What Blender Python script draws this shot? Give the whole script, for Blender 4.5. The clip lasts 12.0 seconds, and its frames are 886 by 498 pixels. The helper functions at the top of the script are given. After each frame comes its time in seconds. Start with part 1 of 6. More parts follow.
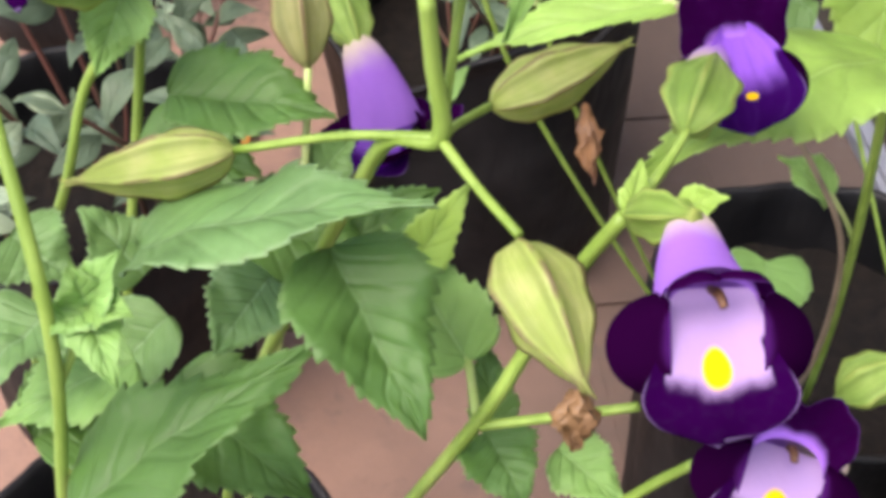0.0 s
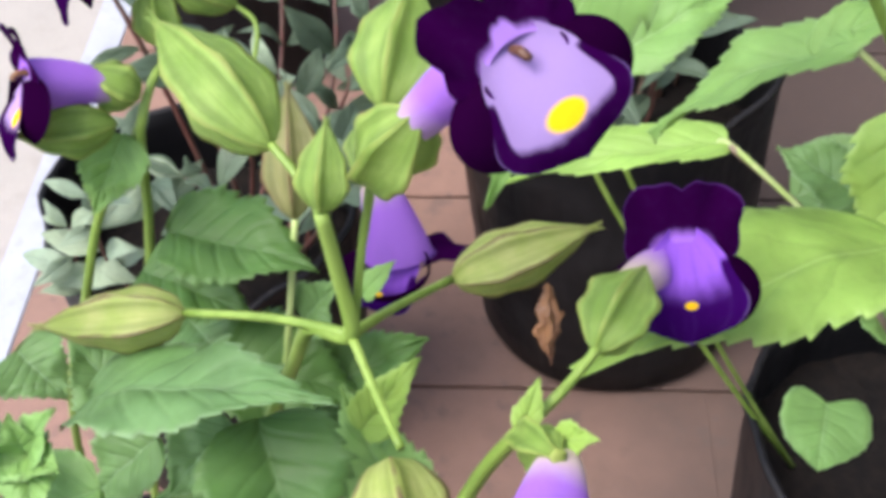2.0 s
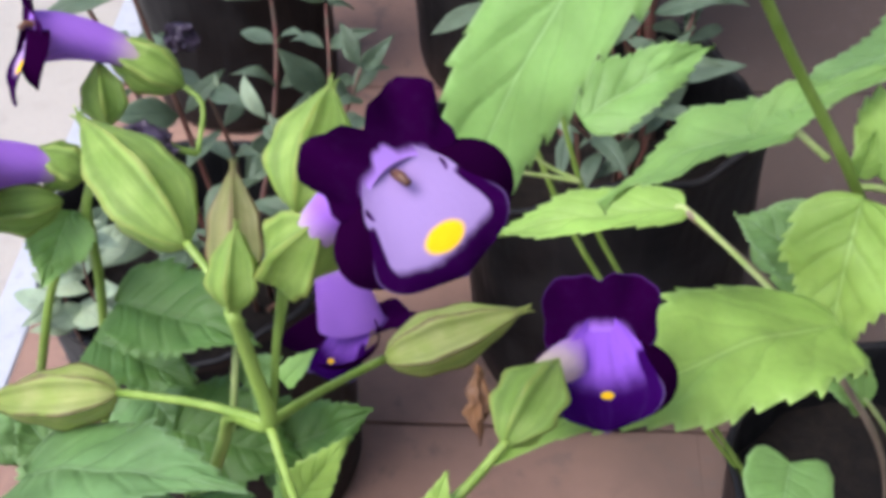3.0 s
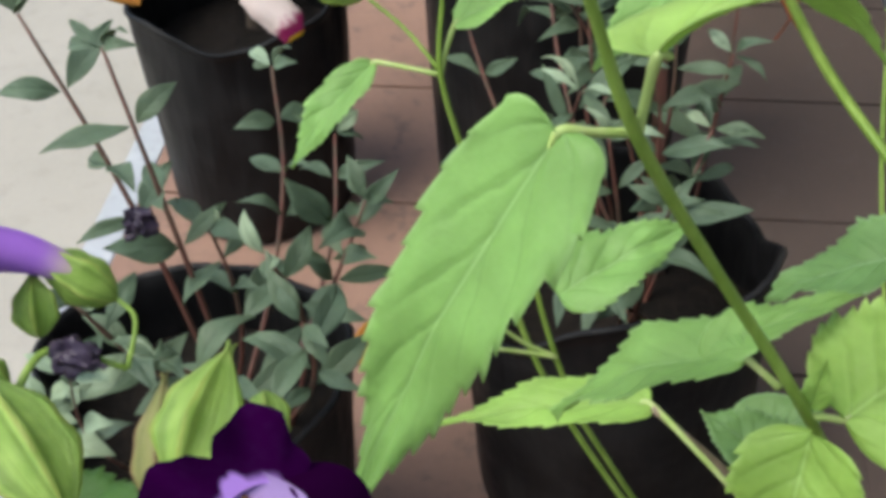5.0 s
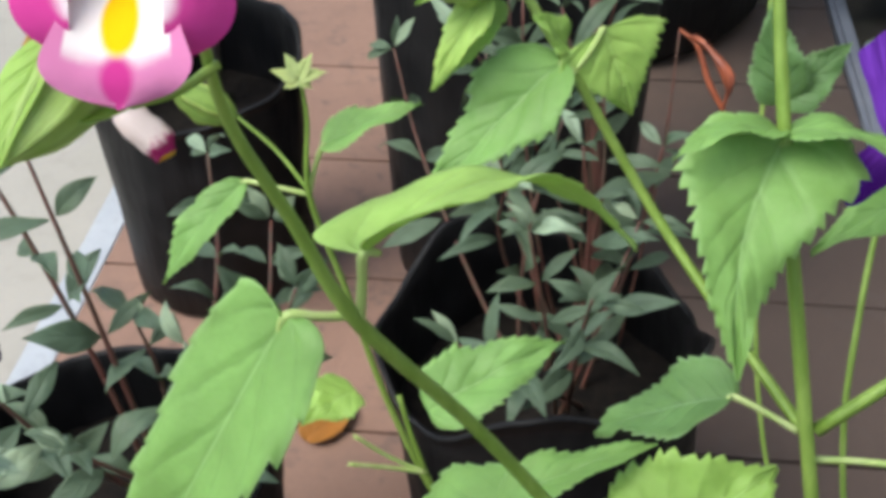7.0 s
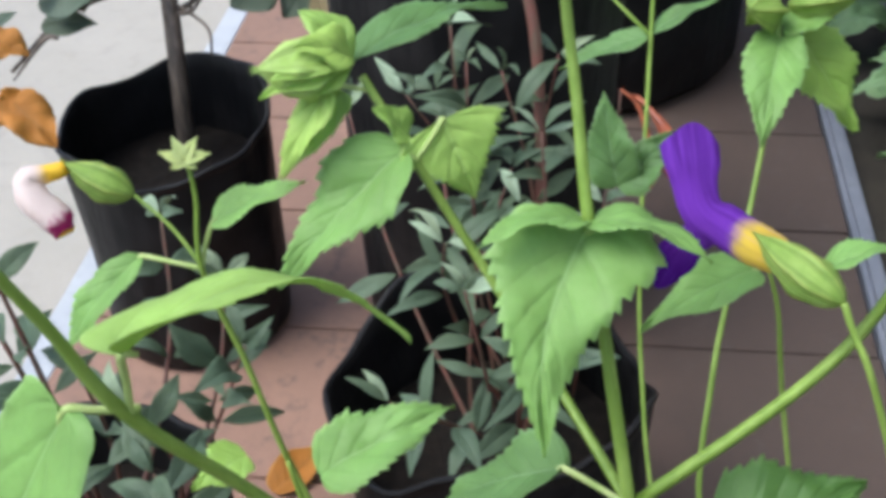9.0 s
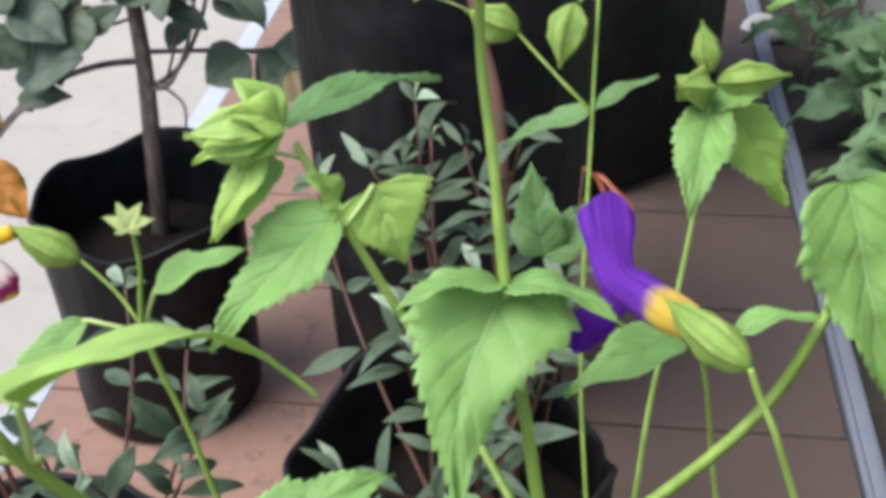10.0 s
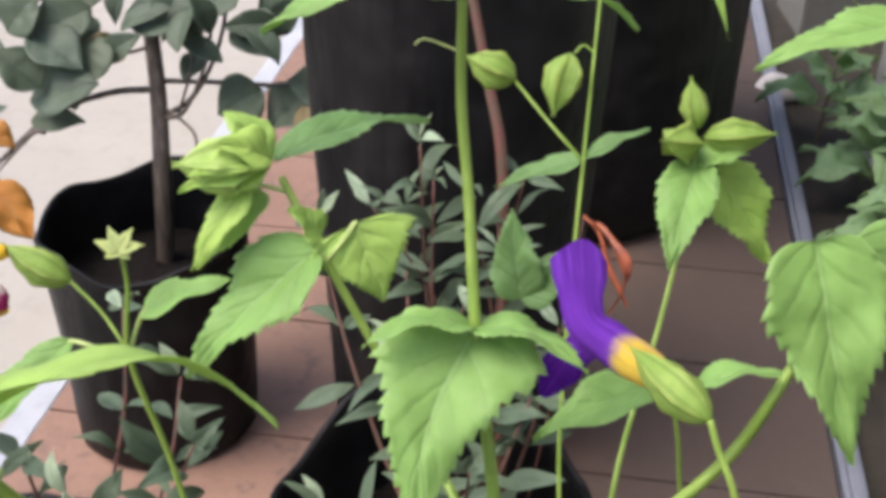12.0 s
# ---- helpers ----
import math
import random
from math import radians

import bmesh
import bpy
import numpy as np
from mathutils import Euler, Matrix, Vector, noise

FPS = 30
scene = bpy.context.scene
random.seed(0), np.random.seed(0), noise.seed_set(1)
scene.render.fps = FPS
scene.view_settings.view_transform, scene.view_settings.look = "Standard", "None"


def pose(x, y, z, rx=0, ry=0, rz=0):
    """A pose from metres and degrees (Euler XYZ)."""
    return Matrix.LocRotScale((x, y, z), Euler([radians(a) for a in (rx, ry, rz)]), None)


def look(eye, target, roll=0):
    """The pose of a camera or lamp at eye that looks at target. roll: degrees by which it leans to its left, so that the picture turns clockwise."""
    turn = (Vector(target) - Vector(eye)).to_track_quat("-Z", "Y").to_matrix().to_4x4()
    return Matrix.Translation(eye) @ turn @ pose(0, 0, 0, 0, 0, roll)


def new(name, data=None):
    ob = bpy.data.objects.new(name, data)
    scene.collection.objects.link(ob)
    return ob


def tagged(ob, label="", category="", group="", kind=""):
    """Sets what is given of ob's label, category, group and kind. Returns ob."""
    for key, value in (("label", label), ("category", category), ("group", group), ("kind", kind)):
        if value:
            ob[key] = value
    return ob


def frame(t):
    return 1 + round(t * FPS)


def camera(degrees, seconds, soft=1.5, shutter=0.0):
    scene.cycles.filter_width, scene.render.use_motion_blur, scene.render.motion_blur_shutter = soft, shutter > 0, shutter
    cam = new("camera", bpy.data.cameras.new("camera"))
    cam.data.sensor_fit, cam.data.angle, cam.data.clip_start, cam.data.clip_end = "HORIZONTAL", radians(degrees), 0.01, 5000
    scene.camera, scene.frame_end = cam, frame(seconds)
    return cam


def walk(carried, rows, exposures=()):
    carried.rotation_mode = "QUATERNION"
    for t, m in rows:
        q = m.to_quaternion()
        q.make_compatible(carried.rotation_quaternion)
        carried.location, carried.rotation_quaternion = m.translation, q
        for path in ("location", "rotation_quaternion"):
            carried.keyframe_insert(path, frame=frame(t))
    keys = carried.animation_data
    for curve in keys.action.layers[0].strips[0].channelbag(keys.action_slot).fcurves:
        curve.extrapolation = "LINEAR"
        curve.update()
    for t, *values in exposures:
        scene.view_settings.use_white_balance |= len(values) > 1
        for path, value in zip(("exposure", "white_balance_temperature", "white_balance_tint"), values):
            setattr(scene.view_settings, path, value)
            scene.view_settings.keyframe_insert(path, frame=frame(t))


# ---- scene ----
cam = camera(40, 12.0, soft=4.6)
PATH = [
    (0, (-0.0553, -0.2521, 0.4514), (0.2751, 0.8340, -0.8140), 2.18),
    (0.5, (-0.0390, -0.2460, 0.4560), (0.2461, 0.8450, -0.8162), 1.11),
    (1, (-0.0262, -0.2388, 0.4608), (0.2050, 0.8711, -0.8059), 0.39),
    (1.5, (-0.0158, -0.2416, 0.4651), (0.1507, 0.9020, -0.7817), -0.72),
    (2, (-0.0074, -0.2421, 0.4730), (0.0819, 0.9209, -0.7637), -2.22),
    (2.5, (0.0011, -0.2429, 0.4809), (0.0649, 0.9350, -0.7432), -2.71),
    (3, (0.0104, -0.2390, 0.4849), (0.0811, 0.9493, -0.7287), -2.35),
    (3.2, (0.0114, -0.2352, 0.4858), (0.0884, 0.9552, -0.7254), -1.58),
    (4.8, (0.0308, -0.2176, 0.5020), (0.0661, 1.0494, -0.6310), -2.03),
    (5, (0.0350, -0.2156, 0.5024), (0.0644, 1.0601, -0.6208), -1.84),
    (5.5, (0.0465, -0.2140, 0.5125), (0.0818, 1.0804, -0.5889), -0.87),
    (6, (0.0553, -0.2115, 0.5201), (0.1155, 1.1107, -0.5467), -0.01),
    (6.5, (0.0638, -0.2076, 0.5223), (0.1196, 1.1163, -0.5426), 0.03),
    (6.7, (0.0725, -0.2073, 0.5216), (0.1133, 1.1155, -0.5454), -0.70),
    (8.3, (0.1146, -0.2142, 0.5355), (0.1252, 1.1360, -0.4973), -1.85),
    (8.5, (0.1203, -0.2131, 0.5330), (0.1283, 1.1416, -0.4940), -1.62),
    (9, (0.1324, -0.2172, 0.5419), (0.1382, 1.1427, -0.4782), -2.32),
    (9.5, (0.1361, -0.2176, 0.5391), (0.1506, 1.1655, -0.4493), -1.73),
    (10, (0.1495, -0.2254, 0.5417), (0.1765, 1.1981, -0.3872), -1.11),
    (10.5, (0.1572, -0.2332, 0.5433), (0.2032, 1.2171, -0.3424), 0.11),
    (11, (0.1652, -0.2324, 0.5450), (0.1913, 1.2397, -0.3048), 0.33),
    (11.5, (0.1663, -0.2337, 0.5465), (0.1707, 1.2457, -0.2909), 0.39),
    (12, (0.1594, -0.2305, 0.5441), (0.1695, 1.2245, -0.3351), 1.42),
]
walk(cam, [(t, look(eye, target, roll)) for t, eye, target, roll in PATH], exposures=((0.0, 1.52, 6850, 16), (1.5, 1.53, 6350, 16), (2.0, 1.41, 6300, 15), (2.5, 1.14, 6250, 14), (3.0, 1.24, 6150, 16), (5.0, 0.96, 6500, 4), (6.0, 1.0, 6500, 3), (6.8, 1.0, 6400, 4), (9.0, 1.09, 6050, 7), (10.5, 1.22, 6400, 12), (12.0, 1.22, 6700, 15)))

# ---- light ----
world = bpy.data.worlds.new("sky")
scene.world = world
world.use_nodes = True
wn = world.node_tree.nodes
sky = wn.new("ShaderNodeTexSky")
sky.sky_type = "NISHITA"
sky.sun_disc = False
sky.sun_elevation = radians(59)
sky.sun_rotation = radians(-109)
sky.air_density, sky.dust_density = 1.0, 3.0
world.node_tree.links.new(sky.outputs[0], wn["Background"].inputs[0])
wn["Background"].inputs[1].default_value = 0.14
sun_data = bpy.data.lights.new("sun", "SUN")
sun_data.energy, sun_data.angle, sun_data.color = 1.75, radians(38), (1.0, 0.96, 0.9)
sun = new("sun", sun_data)
sun.matrix_world = look((-0.85, -0.30, 1.5), (0, 0, 0))


# ---- materials ----
class Nodes:
    """Short hand for building a node tree."""

    def __init__(self, name):
        self.mat = bpy.data.materials.new(name)
        self.mat.use_nodes = True
        self.tree = self.mat.node_tree
        self.bsdf = self.tree.nodes["Principled BSDF"]
        self.out = self.tree.nodes["Material Output"]

    def put(self, socket, value):
        if isinstance(value, bpy.types.NodeSocket):
            self.tree.links.new(value, socket)
        else:
            socket.default_value = value

    def math(self, op, a, b=0.0, c=0.0):
        n = self.tree.nodes.new("ShaderNodeMath")
        n.operation = op
        for i, v in enumerate((a, b, c)):
            self.put(n.inputs[i], v)
        return n.outputs[0]

    def step(self, x, lo, hi):
        n = self.tree.nodes.new("ShaderNodeMapRange")
        n.interpolation_type = "SMOOTHSTEP"
        for i, v in enumerate((x, lo, hi, 0.0, 1.0)):
            self.put(n.inputs[i], v)
        return n.outputs[0]

    def mix(self, fac, a, b):
        n = self.tree.nodes.new("ShaderNodeMix")
        n.data_type = "RGBA"
        self.put(n.inputs[0], fac)
        for s, v in ((n.inputs[6], a), (n.inputs[7], b)):
            self.put(s, v if isinstance(v, bpy.types.NodeSocket) else (*v, 1.0))
        return n.outputs[2]

    def noise(self, scale, detail=3.0, rough=0.55, where="Object", stretch=None):
        c = self.tree.nodes.new("ShaderNodeTexCoord")
        n = self.tree.nodes.new("ShaderNodeTexNoise")
        v = self.tree.nodes.new("ShaderNodeNewGeometry").outputs["Position"] if where == "World" else c.outputs[where]
        if stretch:
            mp = self.tree.nodes.new("ShaderNodeMapping")
            self.tree.links.new(v, mp.inputs[0])
            mp.inputs[3].default_value = stretch
            v = mp.outputs[0]
        self.tree.links.new(v, n.inputs["Vector"])
        n.inputs["Scale"].default_value = scale
        n.inputs["Detail"].default_value = detail
        n.inputs["Roughness"].default_value = rough
        return n.outputs[0]

    def plan(self):
        g = self.tree.nodes.new("ShaderNodeNewGeometry")
        s = self.tree.nodes.new("ShaderNodeSeparateXYZ")
        self.tree.links.new(g.outputs["Position"], s.inputs[0])
        return s.outputs[0], s.outputs[1]

    def uv(self):
        c = self.tree.nodes.new("ShaderNodeTexCoord")
        s = self.tree.nodes.new("ShaderNodeSeparateXYZ")
        self.tree.links.new(c.outputs["UV"], s.inputs[0])
        return s.outputs[0], s.outputs[1]

    def rand(self):
        return self.tree.nodes.new("ShaderNodeObjectInfo").outputs["Random"]

    def bump(self, height, strength, distance):
        n = self.tree.nodes.new("ShaderNodeBump")
        n.inputs["Strength"].default_value = strength
        n.inputs["Distance"].default_value = distance
        self.tree.links.new(height, n.inputs["Height"])
        self.tree.links.new(n.outputs[0], self.bsdf.inputs["Normal"])
        return n.outputs[0]

    def done(self, color, rough=0.5, sheer=0.0, sheer_color=None, spec=0.5, normal=None):
        self.put(self.bsdf.inputs["Base Color"], color if isinstance(color, bpy.types.NodeSocket) else (*color, 1.0))
        self.put(self.bsdf.inputs["Roughness"], rough)
        self.bsdf.inputs["Specular IOR Level"].default_value = spec
        if sheer:
            tr = self.tree.nodes.new("ShaderNodeBsdfTranslucent")
            tc = sheer_color if sheer_color is not None else color
            self.put(tr.inputs[0], tc if isinstance(tc, bpy.types.NodeSocket) else (*tc, 1.0))
            if normal is not None:
                self.tree.links.new(normal, tr.inputs["Normal"])
            m = self.tree.nodes.new("ShaderNodeMixShader")
            m.inputs[0].default_value = sheer
            self.tree.links.new(self.bsdf.outputs[0], m.inputs[1])
            self.tree.links.new(tr.outputs[0], m.inputs[2])
            self.tree.links.new(m.outputs[0], self.out.inputs[0])
        return self.mat


def leaf_material(name, color, pale, veins=7.0, gloss=0.45, sheer=0.4):
    """A quilted leaf: sunken midrib and side veins that run forward from it, puffed cells between; u along, v across."""
    n = Nodes(name)
    u, v = n.uv()
    a = n.math("ABSOLUTE", n.math("SUBTRACT", n.math("MULTIPLY", v, 2.0), 1.0))
    wob = n.math("MULTIPLY", n.noise(110.0, 3.0), 0.5)
    k = n.math("ADD", n.math("SUBTRACT", n.math("MULTIPLY", u, veins), n.math("MULTIPLY", n.math("POWER", a, 0.85), 1.7)), wob)
    saw = n.math("ABSOLUTE", n.math("SUBTRACT", n.math("FRACT", k), 0.5))
    side = n.math("SUBTRACT", 1.0, n.step(saw, 0.015, 0.07))
    puff = n.step(saw, 0.0, 0.24)
    mid = n.math("SUBTRACT", 1.0, n.step(a, 0.008, 0.04))
    trough = n.step(a, 0.0, 0.16)
    blotch = n.noise(70.0, 4.0)
    cell = n.noise(420.0, 3.0)
    grain = n.noise(1300.0, 2.0)
    dark = tuple(c * 0.84 for c in color)
    light = tuple(min(1.0, c * 1.16) for c in color)
    base = n.mix(n.step(blotch, 0.32, 0.7), dark, light)
    base = n.mix(n.math("MULTIPLY", n.rand(), 0.35), base, tuple(c * f for c, f in zip(color, (1.25, 1.08, 0.8))))
    base = n.mix(n.math("MULTIPLY", n.step(cell, 0.4, 0.7), 0.22), base, tuple(c * f for c, f in zip(color, (0.7, 0.78, 0.65))))
    fade = n.math("SUBTRACT", 1.0, n.math("MULTIPLY", n.step(a, 0.45, 0.95), 0.75))
    # shade of the sunken side veins, painted as a darker green
    base = n.mix(n.math("MULTIPLY", n.math("MULTIPLY", side, fade), 0.3), base, tuple(c * 0.58 for c in color))
    # the same painted shade in the hollow on both sides of the midrib
    groove = n.math("MULTIPLY", n.math("SUBTRACT", 1.0, n.step(a, 0.03, 0.11)), n.math("SUBTRACT", 1.0, mid))
    base = n.mix(n.math("MULTIPLY", groove, 0.4), base, tuple(c * 0.6 for c in color))
    base = n.mix(n.math("MULTIPLY", mid, 0.3), base, pale)
    base = n.mix(n.math("MULTIPLY", n.step(a, 0.9, 1.0), 0.35), base, pale)
    quilt = n.math("ADD", n.math("MULTIPLY", n.math("MULTIPLY", puff, fade), 0.6), n.math("MULTIPLY", trough, 0.7))
    height = n.math("ADD", quilt, n.math("ADD", n.math("MULTIPLY", cell, 0.3), n.math("MULTIPLY", grain, 0.1)))
    nb = n.bump(height, 0.5, 0.0009)
    return n.done(base, n.math("ADD", gloss, n.math("MULTIPLY", cell, 0.2)), sheer, n.mix(0.5, base, (0.42, 0.6, 0.06)), 0.45, nb)


def stem_material(name, color, other):
    n = Nodes(name)
    streak = n.noise(140.0, 3.0, stretch=(1.0, 1.0, 0.15))
    fine = n.noise(1400.0, 2.0)
    base = n.mix(n.step(streak, 0.38, 0.66), color, other)
    n.bump(n.math("ADD", streak, n.math("MULTIPLY", fine, 0.4)), 0.4, 0.0006)
    return n.done(base, 0.45, 0.12, None, 0.4)


def calyx_material(name, color, other, edge):
    """Winged calyx: u round it in five ribs, v along it."""
    n = Nodes(name)
    u, v = n.uv()
    k = n.math("ABSOLUTE", n.math("SUBTRACT", n.math("FRACT", n.math("MULTIPLY", u, 5.0)), 0.5))
    rib = n.step(k, 0.41, 0.485)
    mid = n.math("SUBTRACT", 1.0, n.step(k, 0.0, 0.05))
    blotch = n.noise(160.0, 4.0)
    fine = n.noise(1100.0, 2.0, stretch=(1.0, 1.0, 1.0))
    base = n.mix(n.step(blotch, 0.34, 0.7), color, other)
    veins = n.noise(1.0, 3.0, 0.6, "UV", (90.0, 2.5, 1.0))
    base = n.mix(n.math("MULTIPLY", n.step(veins, 0.42, 0.62), 0.32), base, tuple(c * 0.6 for c in color))
    band = n.math("MULTIPLY", n.step(k, 0.2, 0.34), n.math("SUBTRACT", 1.0, n.step(k, 0.36, 0.42)))
    base = n.mix(n.math("MULTIPLY", band, 0.55), base, tuple(c * 0.55 for c in color))
    base = n.mix(n.math("MULTIPLY", mid, 0.12), base, tuple(min(1, c * 1.5) for c in other))
    base = n.mix(n.math("MULTIPLY", rib, n.math("MULTIPLY", n.step(blotch, 0.25, 0.55), 0.9)), base, edge)
    base = n.mix(n.math("MULTIPLY", n.step(v, 0.86, 1.0), 0.5), base, edge)
    ridge = n.math("ABSOLUTE", n.math("SUBTRACT", n.math("FRACT", n.math("MULTIPLY", u, 10.0)), 0.5))
    base = n.mix(n.math("MULTIPLY", n.math("SUBTRACT", 1.0, n.step(ridge, 0.0, 0.12)), n.math("MULTIPLY", blotch, 0.16)), base, tuple(c * 0.62 for c in color))
    n.bump(n.math("ADD", n.math("MULTIPLY", ridge, 0.35), n.math("ADD", n.math("MULTIPLY", veins, 1.2), n.math("ADD", blotch, n.math("MULTIPLY", fine, 0.4)))), 0.55, 0.0009)
    return n.done(base, 0.5, 0.3, n.mix(0.4, base, (0.55, 0.6, 0.05)), 0.4)


def petal_material(name, pale, deep, lo, hi, spot=None, blush=None, blush_at=(0.5, 0.5), rim=None, crease=0.0, strip=0.0):
    """v runs from the throat (0) to the rim (1), u across the lobe."""
    n = Nodes(name)
    u, v = n.uv()
    wob = n.math("MULTIPLY", n.math("SUBTRACT", n.noise(230.0, 3.0), 0.5), 0.15)
    off = n.math("ABSOLUTE", n.math("SUBTRACT", u, 0.5))
    q = n.math("ADD", n.math("ADD", v, wob), n.math("MULTIPLY", n.math("POWER", off, 2.0), 0.55))
    flank = n.math("MULTIPLY", n.step(off, 0.36, 0.45), n.step(v, 0.22, 0.36))
    q = n.math("ADD", q, n.math("MULTIPLY", flank, 0.35))
    if strip:
        q = n.math("SUBTRACT", q, n.math("MULTIPLY", n.math("SUBTRACT", 1.0, n.step(off, 0.02, 0.11)), strip))
    base = n.mix(n.step(q, lo, hi), pale, deep)
    streak = n.noise(700.0, 2.0, stretch=(1.0, 1.0, 1.0))
    base = n.mix(n.math("MULTIPLY", n.step(streak, 0.45, 0.75), 0.015), base, tuple(0.5 * a + 0.5 * b for a, b in zip(pale, deep)))
    if crease:
        lines = n.noise(1.0, 3.0, 0.5, "UV", (9.0, 1.6, 1.0))
        base = n.mix(n.math("MULTIPLY", n.step(lines, 0.5, 0.7), crease), base, tuple(0.35 * c for c in deep))
        base = n.mix(n.math("MULTIPLY", n.step(lines, 0.46, 0.3), crease * 0.6), base, tuple(min(1.0, 2.0 * c + 0.03) for c in deep))
    if blush:
        du = n.math("DIVIDE", n.math("SUBTRACT", u, 0.5), 0.13)
        dv = n.math("DIVIDE", n.math("SUBTRACT", v, blush_at[0]), blush_at[1])
        d = n.math("SQRT", n.math("ADD", n.math("MULTIPLY", du, du), n.math("MULTIPLY", dv, dv)))
        base = n.mix(n.math("SUBTRACT", 1.0, n.step(d, 0.6, 1.2)), base, blush)
    if spot:
        su, sv, ru, rv = spot
        du = n.math("DIVIDE", n.math("SUBTRACT", u, su), ru)
        dv = n.math("DIVIDE", n.math("SUBTRACT", v, sv), rv)
        d = n.math("ADD", n.math("SQRT", n.math("ADD", n.math("MULTIPLY", du, du), n.math("MULTIPLY", dv, dv))), wob)
        base = n.mix(n.math("SUBTRACT", 1.0, n.step(d, 0.8, 1.15)), base, (0.8, 0.47, 0.007))
    if rim:
        border = n.math("MAXIMUM", n.step(v, 0.965, 0.985), n.math("MULTIPLY", n.step(off, 0.482, 0.497), n.step(v, 0.5, 0.62)))
        base = n.mix(n.math("MULTIPLY", border, 0.28), base, rim)
    n.bump(n.math("ADD", n.math("MULTIPLY", streak, 0.5), n.noise(150.0, 2.0)), 0.3, 0.0008)
    return n.done(base, 0.7, 0.18, base, 0.0)


def wilted_material():
    n = Nodes("wilted_petal")
    u, v = n.uv()
    base = n.mix(n.step(v, 0.12, 0.3), (0.75, 0.48, 0.03), (0.66, 0.56, 0.53))
    base = n.mix(n.step(n.math("ADD", v, n.math("MULTIPLY", n.noise(300.0), 0.2)), 0.86, 0.98), base, (0.28, 0.01, 0.1))
    n.bump(n.noise(500.0), 0.5, 0.001)
    return n.done(base, 0.6, 0.3, base, 0.3)


LEAF = leaf_material("leaf_green", (0.215, 0.395, 0.112), (0.42, 0.62, 0.27), 5.5)
LEAF_YELLOW = leaf_material("leaf_light_green", (0.30, 0.485, 0.105), (0.5, 0.7, 0.24), 5.5)
LEAF_LIME = leaf_material("leaf_lime_green", (0.37, 0.56, 0.14), (0.46, 0.64, 0.22), 4.0)
LEAF_GREY = leaf_material("leaf_grey_green", (0.13, 0.255, 0.085), (0.4, 0.56, 0.32), 7.0)
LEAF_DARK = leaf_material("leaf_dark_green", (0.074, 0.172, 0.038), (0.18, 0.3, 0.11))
LEAF_SHRUB = leaf_material("leaf_dusty_green", (0.075, 0.118, 0.074), (0.14, 0.2, 0.13), 5.0, 0.5, 0.2)
LEAF_BROWN = leaf_material("leaf_olive_brown", (0.13, 0.10, 0.045), (0.17, 0.13, 0.07), 6.0, 0.5, 0.2)
LEAF_PALE = leaf_material("leaf_pale_dusty_green", (0.24, 0.32, 0.22), (0.32, 0.4, 0.3), 5.0, 0.5, 0.2)
LEAF_BUSH = leaf_material("leaf_deep_green", (0.058, 0.086, 0.058), (0.10, 0.13, 0.09), 6.0, 0.5, 0.15)
LEAF_ORANGE = leaf_material("leaf_withered_orange", (0.42, 0.17, 0.03), (0.22, 0.13, 0.05), 6.0, 0.6, 0.4)
STEM = stem_material("stem_green", (0.16, 0.26, 0.038), (0.235, 0.35, 0.068))
STEM_PALE = stem_material("stem_pale_green", (0.33, 0.45, 0.13), (0.42, 0.5, 0.2))
STEM_RED = stem_material("stem_reddish", (0.135, 0.055, 0.042), (0.1, 0.066, 0.045))
BARK = stem_material("dark_bark", (0.06, 0.047, 0.038), (0.13, 0.102, 0.08))
STEM_BROWN = stem_material("stem_brown", (0.17, 0.13, 0.09), (0.26, 0.2, 0.14))
CALYX = calyx_material("calyx_green", (0.205, 0.345, 0.06), (0.33, 0.48, 0.11), (0.29, 0.35, 0.08))
CALYX_PLAIN = calyx_material("calyx_leafy", (0.35, 0.53, 0.12), (0.45, 0.62, 0.2), (0.42, 0.6, 0.16))
CALYX_RIPE = calyx_material("calyx_ripe", (0.30, 0.39, 0.085), (0.43, 0.47, 0.16), (0.12, 0.065, 0.04))
CALYX_BROWN = calyx_material("calyx_brown", (0.23, 0.25, 0.08), (0.32, 0.31, 0.13), (0.15, 0.08, 0.05))
DRY = stem_material("dry_brown", (0.10, 0.045, 0.025), (0.26, 0.13, 0.055))
DRY_TAN = stem_material("dry_tan", (0.2, 0.11, 0.045), (0.13, 0.07, 0.035))
DRY_VIOLET = stem_material("dry_violet", (0.02, 0.012, 0.03), (0.045, 0.03, 0.06))
P_LOWER = petal_material("petal_violet_lower", (0.36, 0.245, 0.48), (0.017, 0.0006, 0.032), 0.54, 0.70, (0.5, 0.48, 0.12, 0.13), rim=(0.42, 0.3, 0.6))
P_WIDE = petal_material("petal_lavender_lower", (0.28, 0.195, 0.41), (0.02, 0.0008, 0.036), 0.72, 0.84, (0.52, 0.66, 0.15, 0.10), rim=(0.3, 0.2, 0.5))
P_DEEP = petal_material("petal_deep_violet_lower", (0.26, 0.1, 0.56), (0.026, 0.002, 0.07), 0.40, 0.72, (0.5, 0.66, 0.06, 0.035), rim=(0.42, 0.3, 0.6), crease=0.2)
P_SIDE = petal_material("petal_violet_side", (0.05, 0.008, 0.09), (0.012, 0.0006, 0.016), 0.0, 0.25)
P_UPPER = petal_material("petal_violet_upper", (0.34, 0.15, 0.62), (0.017, 0.0006, 0.025), 0.05, 0.3, rim=(0.16, 0.06, 0.3))
